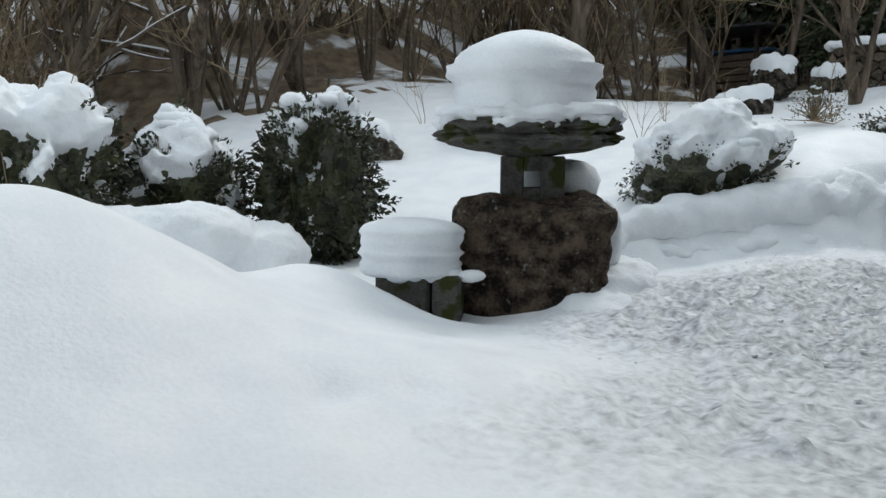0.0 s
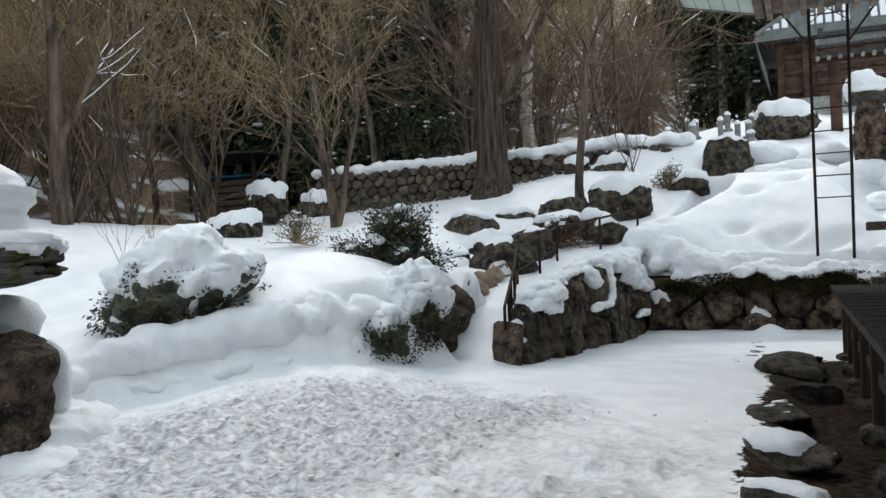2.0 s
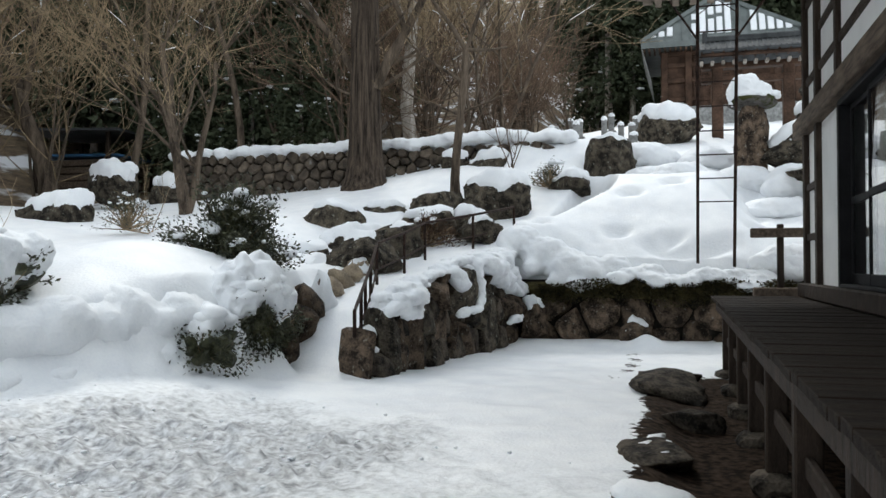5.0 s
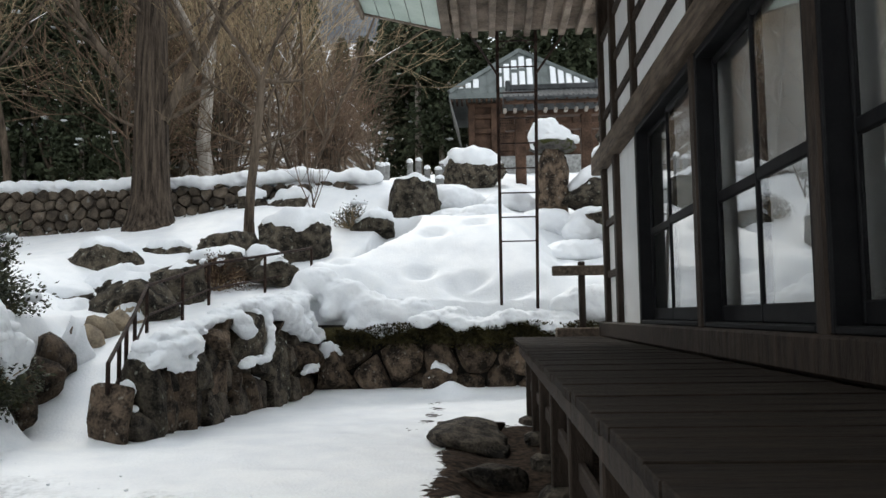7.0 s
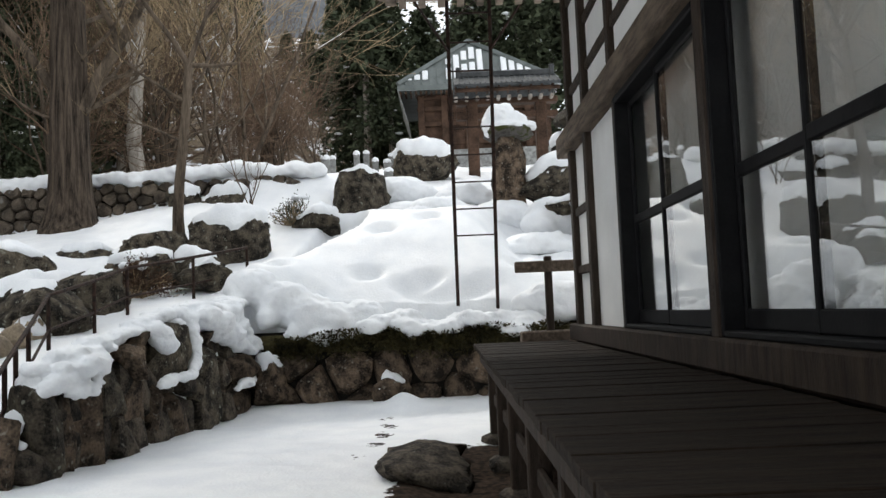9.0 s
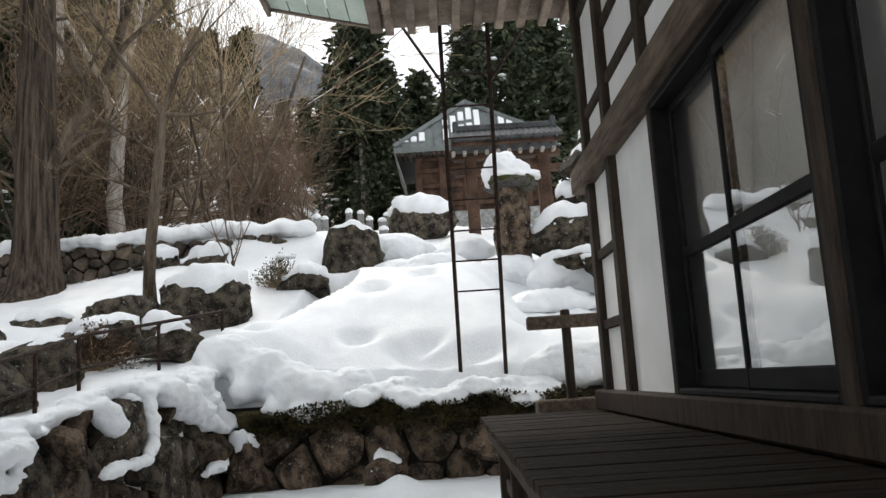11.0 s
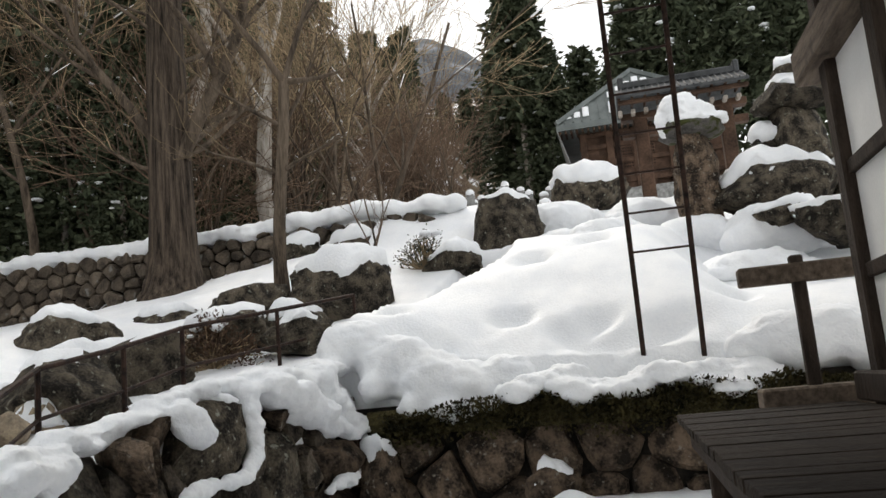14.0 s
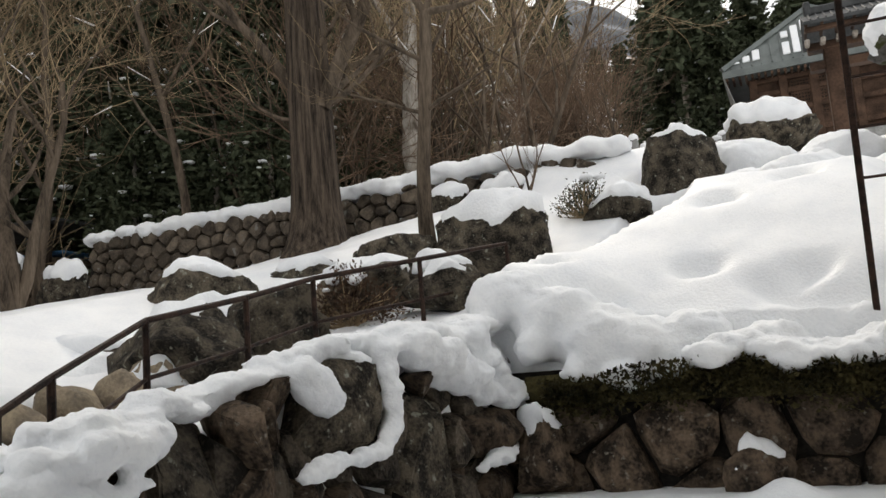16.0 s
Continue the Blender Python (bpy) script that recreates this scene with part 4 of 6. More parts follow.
for n, (x, y, z, a, b, c) in enumerate(((22.3, -1.0, 4.75, 0.6, 0.55, 0.30), (20.9, -0.45, 4.3, 0.5, 0.6, 0.22), (20.4, -2.75, 3.95, 0.45, 0.65, 0.42), (20.6, -3.6, 3.95, 0.4, 0.5, 0.38), (19.6, -2.3, 3.4, 0.4, 0.7, 0.22), (22.6, 0.4, 4.9, 0.6, 0.7, 0.32), (21.2, 0.1, 4.25, 0.5, 0.7, 0.24), (21.0, -1.75, 4.1, 0.5, 0.6, 0.32))):
    snow_mass("snow_hummock", [(x, y, z, a, b, c), (x - 0.2, y - 0.5 * b, z - 0.1, a * 0.6, b * 0.7, c * 0.7), (x - 0.25, y + 0.6 * b, z - 0.12, a * 0.6, b * 0.6, c * 0.6)], "rounded hummock of snow on the slope", 300 + 5 * n, 0.045)

# ---- snow lantern on its rock ----
LX, LY = 4.9, 5.55
VIEW = math.radians(40.5)
rk = thing("lantern_rock", (LX, LY, 0.85), "large dark layered rock carrying the stone lantern", "rock")
d, f = ico(5)
ang = -VIEW
sq = d / (np.abs(d) ** 5).sum(1)[:, None] ** 0.2
h = sq[:, 2] * 0.5 + 0.5
layer = 0.04 * vnoise(np.stack([h * 9, 0 * h, 0 * h], 1), 4)
w = np.array((0.72, 0.55, 0.62)) * (1 + 0.13 * fbm(d * 2.2, 4, 17) + layer)[:, None]
crag = 1 - 2 * np.abs(fbm(d * np.array((2.2, 2.2, 5.0)) + 3, 5, 27))
v = sq * w * (1 + 0.09 * crag + 0.04 * fbm(d * np.array((5, 5, 14)), 3, 29))[:, None]
v[:, 0] -= 0.10 * (1 - h)
v[:, 0] *= np.where(v[:, 0] > 0, 0.78 + 0.22 * h, 1.0)
c, s = math.cos(ang), math.sin(ang)
rot = np.array(((c, -s, 0), (s, c, 0), (0, 0, 1)))
part("stone", (v @ rot.T + np.array((LX + 0.02, LY - 0.02, 1.17)), f), BROWNROCK, rk)
g = snow_over(np.array([(LX + 0.50, LY + 0.18, 1.72)]) + (lump((0, 0, 0), (0.42, 0.42, 0.34), 61, 3, 0.2)[0]), ico(3)[1], ico(3)[0], 0.1, 61)
part("snow_cap", g, SNOW, rk, "white snow behind the lantern", True)
part("snow_cap", lump((LX + 0.60, LY - 0.34, 1.42), (0.16, 0.18, 0.34), 62, 3, 0.3)[:2], SNOW, rk, "white snow", True)

lan = thing("stone_lantern", (LX, LY, 1.88), "low stone lantern with a mossy slab roof under deep snow", "stone lantern")


def turned(geo, at):
    v = np.asarray(geo[0], float) @ rot.T
    return v + np.array(at), geo[1]


fire = [bar((-0.29, -0.15, 0.0), (-0.075, 0.15, 0.40), 0.015), bar((0.075, -0.15, 0.0), (0.29, 0.15, 0.40), 0.015), bar((-0.075, -0.148, 0.0), (0.075, 0.148, 0.11), 0.004), bar((-0.075, -0.148, 0.26), (0.075, 0.148, 0.40), 0.004)]
part("fire_box", turned(join(*fire), (LX - 0.02, LY, 1.80)), LANTERN, lan, "pierced granite fire box")
d5, f5 = ico(5)
sl = d5 / (np.abs(d5) ** np.array((3.2, 3.2, 4.5))).sum(1)[:, None] ** 0.29
sl = sl * np.array((0.79, 0.62, 0.17)) * (1 + 0.24 * fbm(d5 * 2.2, 4, 23) + 0.08 * fbm(d5 * 8, 3, 24))[:, None]
sl[:, 2] = np.where(sl[:, 2] < 0, sl[:, 2] * (0.72 + 0.5 * (1 - np.hypot(sl[:, 0], sl[:, 1]) / 0.8).clip(0, 1)), sl[:, 2])
slab = turned((sl, f5), (LX - 0.05, LY + 0.05, 2.40))
lies = smooth(0.02, 0.20, d5[:, 2] + 0.6 * fbm(d5 * 3.2, 3, 8))
part("roof_slab", slab, LANTERN, lan, "mossy natural stone slab")
part("snow_skirt", turned((np.stack([sl[:, 0] * (0.80 + 0.24 * lies + 0.05 * vnoise(d5 * 6, 3)), sl[:, 1] * (0.80 + 0.24 * lies + 0.05 * vnoise(d5 * 6, 4)), np.where(lies > 0.5, sl[:, 2] * 1.2 + 0.06 + 0.03 * vnoise(d5 * 9, 2), sl[:, 2] * 0.5 - 0.02)], 1), f5), (LX - 0.05, LY + 0.05, 2.41)), SNOW, lan, "ragged snow skirt", True)


def drum(at, rx, ry, h, seed, layers=5, dome=0.18, sides=64):
    """A tall settled block of snow with faint layers."""
    prof = [(0.0, 0.0), (0.97, 0.0)] + [(1.0 + 0.02 * math.sin(k * 2.1), k / 14) for k in range(1, 13)] + [(0.98, 0.92), (0.94, 1.0), (0.86, 1.0 + dome * 0.24), (0.74, 1.0 + dome * 0.46), (0.58, 1.0 + dome * 0.68), (0.40, 1.0 + dome * 0.86), (0.2, 1.0 + dome * 0.97), (0.0, 1.0 + dome)]
    a = np.arange(sides) * 2 * np.pi / sides
    v = []
    for r, z in prof:
        q = np.stack([np.cos(a) * r, np.sin(a) * r, 0 * a + z], 1)
        n = fbm(q * np.array((1.6, 1.6, 1.2)) + seed, 3, seed) * 0.13 + 0.085 * vnoise(np.stack([q[:, 2] * layers * 2.4, 0.3 * q[:, 0], 0.3 * q[:, 1]], 1), seed + 2) * (0.05 < z < 0.97)
        v.append(q * np.stack([1 + n, 1 + n, 1 + 0.25 * n], 1))
    v = np.concatenate(v) * np.array((rx, ry, h))
    f = [(i * sides + j, i * sides + (j + 1) % sides, (i + 1) * sides + (j + 1) % sides, (i + 1) * sides + j) for i in range(len(prof) - 1) for j in range(sides)]
    return turned((v, f), at)


part("snow_block", drum((LX - 0.08, LY + 0.07, 2.47), 0.68, 0.60, 0.60, 31, 4, 0.42), SNOW, lan, "deep layered block of snow", True)
snow_mass("snow_drift", [(5.42, 4.98, 0.94, 0.5, 0.36, 0.30), (5.75, 5.3, 0.96, 0.5, 0.4, 0.28), (5.0, 4.7, 0.86, 0.5, 0.35, 0.18)], "smooth drift of snow against the lantern rock", 71, 0.045)

trough = thing("stone_block", (3.69, 5.6, 0.85), "two lichened stone blocks under a block of snow", "stone block")
part("block", turned(bar((-0.36, -0.2, 0), (0.10, 0.25, 0.40), 0.03), (3.69, 5.6, 0.80)), LANTERN, trough)
part("block", turned(bar((0.12, -0.24, 0), (0.36, 0.2, 0.41), 0.03), (3.69, 5.6, 0.80)), LANTERN, trough)
part("snow_block", drum((3.62, 5.66, 1.19), 0.42, 0.34, 0.42, 37, 4, 0.16), SNOW, trough, "square block of snow", True)
part("snow_skirt", clumps([(3.43 + 0.13 * k, 5.55 - 0.08 * k + 0.03 * (k % 2), 1.20) for k in range(5)], [0.10] * 5, 71), SNOW, trough, "loose snow", True)

# ---- boulders ----
for n, (at, size, turn, snow, opts) in enumerate((
    ((18.95, 3.22, 3.48), (0.38, 0.52, 0.48), 0.1, 0.20, dict(square=0.8, slope=0.55, rag=0.5)),
    ((18.3, 4.45, 3.42), (0.36, 0.50, 0.28), 0.0, 0.05, dict(slope=0.85)),
    ((14.6, 4.52, 2.30), (0.36, 0.52, 0.34), 0.2, 0.04, dict(slope=0.9)),
    ((16.9, 3.12, 2.84), (0.30, 0.36, 0.22), 0.2, 0.14, dict(square=0.6, slope=0.7)),
    ((16.6, 5.88, 3.10), (0.34, 0.44, 0.30), 0.3, 0.14, dict(square=0.5, slope=0.6)),
    ((15.9, 5.3, 2.55), (0.40, 0.52, 0.30), 0.2, 0.10, {}),
    ((15.7, 4.33, 2.52), (0.36, 0.40, 0.46), 0.6, 0.04, dict(slope=0.95)),
    ((15.0, 5.75, 2.40), (0.35, 0.5, 0.2), 0.0, 0.10, {}),
    ((17.3, 4.25, 3.0), (0.35, 0.45, 0.25), 0.4, 0.15, {}),
    ((17.9, 3.6, 3.05), (0.3, 0.36, 0.24), 0.4, 0.16, dict(slope=0.55)),
    ((21.4, 1.17, 4.60), (0.50, 0.52, 0.62), 0.2, 0.12, dict(square=0.75, slope=0.7)),
    ((20.4, 1.9, 4.0), (0.35, 0.5, 0.28), 0.5, 0.14, {}),
    ((26.8, -0.08, 6.05), (0.7, 0.90, 0.58), 0.1, 0.42, dict(slope=0.5)),
    ((21.3, -3.1, 4.65), (0.7, 1.05, 0.52), 0.1, 0.34, dict(slope=0.5)),
    ((21.6, -4.4, 4.5), (0.6, 0.8, 0.6), 0.4, 0.3, {}),
    ((21.5, -3.55, 5.45), (0.46, 0.52, 0.50), 0.2, 0.02, dict(slope=0.95)),
    ((21.4, -3.52, 6.12), (0.42, 0.56, 0.32), 0.2, 0.22, dict(slope=0.6)),
    ((21.5, -3.62, 6.50), (0.26, 0.34, 0.16), 0.5, 0.24, dict(slope=0.4)),
    ((21.5, -3.02, 5.40), (0.26, 0.24, 0.22), 0.5, 0.26, dict(slope=0.2)),
    ((20.1, -2.9, 4.05), (0.45, 0.55, 0.2), 0.3, 0.14, {}),
    ((19.6, -3.6, 3.8), (0.5, 0.6, 0.25), 0.3, 0.14, {}),
    ((14.6, 10.2, 3.05), (0.5, 0.55, 0.4), 0.0, 0.2, {}),
    ((19.8, 13.0, 4.1), (0.5, 0.6, 0.45), 0.0, 0.2, {}),
    ((20.6, 12.0, 4.1), (0.4, 0.5, 0.4), 0.0, 0.2, {}),
    ((21.6, 4.0, 4.6), (0.35, 0.5, 0.34), 0.0, 0.16, {}),
    ((21.75, 4.9, 4.65), (0.3, 0.4, 0.34), 0.0, 0.12, {}),
    ((17.9, 5.2, 3.3), (0.3, 0.4, 0.2), 0.0, 0.12, {}),
    ((14.5, 5.35, 2.12), (0.35, 0.3, 0.2), 0.0, 0.08, {}),
    ((9.3, 11.5, 2.55), (0.7, 0.9, 0.4), 0.0, 0.3, {}),
    ((6.8, 12.0, 2.2), (0.6, 0.8, 0.35), 0.0, 0.3, {}),
)):
    boulder((at[0], at[1], at[2] + 0.05), tuple((1.18 if at[0] < 20 else 0.96) * s for s in size), 100 + n, turn=turn, snow=0.6 * snow, **opts)
# split rocks along the edge of the steps: from, to, foot, top, lean along the edge
for n, (u0, u1, z0, z1, tip) in enumerate((
    (-0.38, -0.02, 0.80, 1.55, 0.05), (-0.04, 0.32, 0.80, 1.82, 0.0), (0.30, 0.62, 0.80, 1.95, 0.06), (0.60, 0.96, 0.80, 1.98, -0.05), (0.92, 1.56, 1.28, 2.00, 0.0), (0.96, 1.45, 0.80, 1.36, 0.1),
    (1.50, 1.74, 1.62, 2.04, -0.3), (1.71, 1.90, 1.68, 2.05, 0.1), (1.79, 2.12, 1.74, 2.16, 0.2), (1.42, 1.90, 0.80, 1.74, -0.2), (2.06, 2.82, 1.58, 2.26, 0.1), (1.88, 2.24, 0.80, 1.58, 0.0), (2.24, 2.95, 0.80, 1.54, 0.05),
    (2.92, 3.70, 0.80, 1.98, 0.12), (3.70, 4.62, 1.40, 1.80, 0.0), (3.62, 4.02, 0.80, 1.42, 0.0), (3.98, 4.72, 0.80, 1.38, 0.05), (3.36, 3.70, 1.92, 2.18, 0.0), (2.74, 2.96, 1.95, 2.22, 0.0), (4.55, 4.85, 1.30, 1.90, 0.1),
)):
    at = on_edge((u0 + u1) / 2, (z0 + z1) / 2, -0.20 + 0.05 * math.sin(n * 2.4))
    rock = thing("upright_rock", (at[0], at[1], z0), "angular dark rock in the wall beside the steps", "boulder", "boulders on the slope")
    part("stone", split_rock(at, ((u1 - u0) * 0.56, 0.27, (z1 - z0) * 0.54), 200 + n, math.atan2(EDGE_ON[1], EDGE_ON[0]) + 0.3 * math.sin(n * 1.7), (tip, 0.10)), MOSSROCK if n in (1, 4, 10, 13) else BROWNROCK, rock)
for n, (x, y, z, sx, sy, sz, snow) in enumerate(((16.0, 1.95, 1.35, 0.2, 0.28, 0.4, 0.06), (15.98, 0.28, 1.15, 0.17, 0.24, 0.26, 0.08), (16.30, 2.45, 2.08, 0.2, 0.28, 0.26, 0.05))):
    boulder((x, y, z), (sx, sy, sz), 240 + n, BROWNROCK, "dark rock at the foot of the wall", snow, 4, n * 0.7, 0.55, 0.25, 0.7, name="upright_rock")
# left edge of the steps
for n in range(17):
    x = 10.9 + 0.42 * n
    z = ground_at(x, float(bank_edge(np.array(x))) + 0.02)
    pale = n > 4
    boulder((x, float(bank_edge(np.array(x))) - 0.12, min(z, float(np.interp(x, (10.9, 13.4, 18), (1.3, 2.05, 3.1))))), (0.24 if pale else 0.34, 0.17, 0.18 if pale else 0.34), 300 + n, PALESTONE if pale else BROWNROCK, "rounded pale stone edging the snowy steps" if pale else "brown rock edging the snowy steps", 0.0 if n % 4 else 0.06, 3, n, 0.4, 0.16, 0.75, name="edging_stone")
# flat stones by the veranda
for n, (x, y, s) in enumerate(((11.35, -0.28, 0.62), (8.1, -0.22, 0.42), (6.6, -0.28, 0.38), (5.4, -0.35, 0.36), (9.6, -0.5, 0.3), (12.3, -0.35, 0.3), (4.4, -0.42, 0.34))):
    boulder((x, y, 0.93), (s, s * 0.62, 0.10 if n else 0.17), 400 + n, ROCK, "flat wet stone beside the veranda", 0.05 if n in (1, 2, 3, 6) else 0, 4, 0.3 * n, 0.5, 0.22, 0.8, name="flat_stone")

# ---- the standing lantern on the slope ----
pil = thing("rock_lantern", (21.3, -1.93, 4.2), "tall rough stone lantern with a heap of snow", "stone lantern")
part("shaft", lump((21.3, -1.90, 4.75), (0.31, 0.29, 1.08), 91, 5, 0.3, 1.6, 0.85, cuts=14)[:2], BROWNROCK, pil, soft=True)
v, f, d = lump((21.3, -1.95, 5.82), (0.46, 0.50, 0.15), 92, 4, 0.2, 1.6, 0.3)
part("roof_stone", (v, f), LANTERN, pil)
snow_mass("snow_cap", [(21.3, -1.78, 6.10, 0.36, 0.34, 0.36), (21.3, -2.02, 6.02, 0.36, 0.32, 0.26), (21.28, -2.3, 5.94, 0.28, 0.24, 0.11), (21.2, -1.54, 5.92, 0.18, 0.14, 0.22), (21.0, -1.9, 5.92, 0.16, 0.32, 0.10)], "heap of snow", 93, 0.03, pil)

# ---- shrubs ----
def shrub(name, at, size, seed, label, count=2600, leaf=0.03, material=None, snow=22, clump=0.16, group="snowy shrubs", body=True, thick=0.15, slope=0.5):
    material = material or LEAF
    rng = np.random.default_rng(seed)
    ob = thing(name, at, label, "shrub", group)
    size = np.array(size)
    tips, br = [], []
    for k in range(46):
        a, e = rng.uniform(0, 2 * math.pi), rng.uniform(0.05, 1.45)
        q = np.array((math.cos(a) * math.cos(e), math.sin(a) * math.cos(e), math.sin(e))) * rng.uniform(0.72, 1.0)
        tip = q * size * (1 + 0.2 * vnoise(q[None] * 2.2, seed)[0])
        mid = tip * 0.5 + rng.normal(0, 0.06, 3)
        br.append(tube(np.array(at) + np.array([(0, 0, 0), mid, tip]), [0.014, 0.009, 0.004], 4, False))
        tips.append(tip)
    part("branch_work", join(*br), TWIG, ob, kind="stuff")
    tips = np.array(tips)
    core, cf, cd = lump(np.array(at) + np.array((0, 0, size[2] * 0.42)), size * np.array((0.80, 0.80, 0.50)), seed, 4, 0.55, 2.6)
    if body:
        part("leafy_body", (core - cd * 0.07, cf), material, ob)
        free = np.nonzero(bare_below(core - cd * 0.01, cd, seed, slope - 0.1, 1.35))[0] if thick else np.arange(len(core))
        k = free[rng.integers(0, len(free), count)]
        pick = core[k] - np.array(at) + rng.normal(0, 0.03, (count, 3)) + cd[k] * rng.uniform(-0.02, 0.09, (count, 1))
        nrm = cd[k]
    else:
        pick = tips[rng.integers(0, len(tips), count)] * rng.uniform(0.5, 1.06, (count, 1)) + rng.normal(0, 0.10, (count, 3)) * size * 0.9
        pick[:, 2] = np.abs(pick[:, 2])
        nrm = pick / size**2
        nrm = nrm / (np.linalg.norm(nrm, axis=1)[:, None] + 1e-9)
    part("foliage", leaves(np.array(at) + pick, nrm, leaf, seed + 1), material, ob, kind="stuff")
    if body and thick:
        part("snow_load", snow_over(core - cd * 0.01, cf, cd, thick * 0.62, seed, slope - 0.1, 1.35), SNOW, ob, "heavy load of snow", True)
        soften(ob.children[-1], 0.03, 1, 0.9)
    if snow:
        top = (core[np.argsort(-cd[:, 2] + 0.9 * rng.random(len(core)))[:snow]] - np.array(at) + (0, 0, 0.03)) if body else tips[np.argsort(-(tips[:, 2] / size[2]) + 0.5 * rng.random(len(tips)))[:snow]]
        part("snow_clumps", clumps(np.array(at) + top * 0.98, clump * rng.uniform(0.45, 1.25, snow), seed + 2, 2, 0.62), SNOW, ob, "clumps of snow", True, "stuff")
    return ob


shrub("evergreen_shrub", (3.95, 8.1, 1.05), (0.74, 0.74, 1.95), 501, "tall dark evergreen shrub with clumps of snow", 7000, 0.036, snow=34, clump=0.13, thick=0.12, slope=0.85)
shrub("evergreen_shrub", (0.95, 8.3, 1.0), (1.15, 0.95, 2.0), 502, "broad evergreen shrub bowed under heavy snow", 7000, 0.036, snow=20, clump=0.16, thick=0.24, slope=0.42)
shrub("evergreen_shrub", (2.65, 8.7, 1.0), (0.80, 0.7, 1.6), 503, "dark evergreen shrub loaded with snow", 4500, 0.036, snow=16, clump=0.14, thick=0.20, slope=0.62)
snow_mass("snow_hummock", [(2.2, 7.3, 1.38, 0.75, 0.5, 0.40), (2.95, 7.25, 1.2, 0.5, 0.45, 0.36), (1.5, 7.4, 1.3, 0.6, 0.5, 0.45)], "rounded snow mound before the shrubs", 504, 0.045)
shrub("evergreen_shrub", (-0.8, 8.8, 1.0), (1.2, 1.0, 1.7), 509, "dark evergreen shrub loaded with snow", 3600, 0.034, snow=20, clump=0.16, thick=0.3, slope=0.2)
shrub("evergreen_shrub", (8.3, 6.25, 1.55), (1.0, 1.05, 1.15), 505, "low rounded shrub buried under snow", 4500, 0.026, snow=70, clump=0.10, thick=0.24, slope=0.15)
shrub("evergreen_shrub", (9.3, 7.2, 2.0), (0.5, 0.6, 0.55), 506, "small shrub with bare twigs and snow", 900, 0.02, REDLEAF, 4, 0.10, body=False)
shrub("azalea_bush", (11.9, 5.25, 2.2), (0.80, 0.95, 1.10), 507, "azalea bush with dark leaves speckled with snow", 19000, 0.027, snow=46, clump=0.09, body=False)
shrub("azalea_bush", (10.75, 4.38, 1.28), (0.72, 0.50, 1.05), 508, "azalea hanging over the bank under snow", 7000, 0.026, snow=120, clump=0.10, thick=0.26, slope=0.3)
shrub("azalea_bush", (10.0, 4.45, 1.05), (0.6, 0.42, 0.75), 512, "azalea at the foot of the bank under snow", 2000, 0.026, snow=24, clump=0.09, thick=0.14, slope=0.45)
shrub("azalea_bush", (8.9, 4.95, 0.95), (0.35, 0.3, 0.35), 513, "azalea at the foot of the bank under snow", 1200, 0.026, snow=14, clump=0.09, thick=0.12, slope=0.4)
shrub("azalea_bush", (13.4, 8.0, 2.85), (0.55, 0.6, 0.6), 514, "open azalea with snow on its twigs", 900, 0.022, LEAF, 24, 0.035, body=False)
shrub("azalea_bush", (16.6, 4.0, 2.6), (0.45, 0.65, 0.55), 510, "bronze leaved azalea behind the handrail", 3000, 0.022, REDLEAF, 6, 0.07, body=False)
shrub("azalea_bush", (20.3, 2.35, 4.0), (0.4, 0.5, 0.55), 511, "small azalea between the boulders", 1200, 0.022, LEAF, 5, 0.07, body=False)

# creeping moss and leaves along the lip of the wall
rng = np.random.default_rng(77)
nn = 9000
my = rng.uniform(-3.6, 1.9, nn)
mz = 1.86 + 0.06 * vnoise(np.stack([my * 2.6, 0 * my, 0 * my], 1), 7) + 0.10 * np.clip(rng.normal(0, 1, nn), -2.2, 1.3) + 0.05 * np.sin(my * 3)
mx = 16.06 - 0.13 * rng.random(nn) + 0.05 * np.sin(my * 5)
hedge = thing("creeping_hedge", (16.1, -0.5, 1.9), "dark mossy creeping hedge under the snow edge", "hedge", kind="stuff")
part("foliage", leaves(np.stack([mx, my, mz], 1), np.tile((-0.8, 0, 0.3), (nn, 1)), 0.028, 78), MOSS, hedge)
part("moss_mat", tube([(16.2, 2.1, 1.88), (16.18, 0, 1.87), (16.2, -3.6, 1.84)], [0.13, 0.15, 0.13], 10), MOSS, hedge)


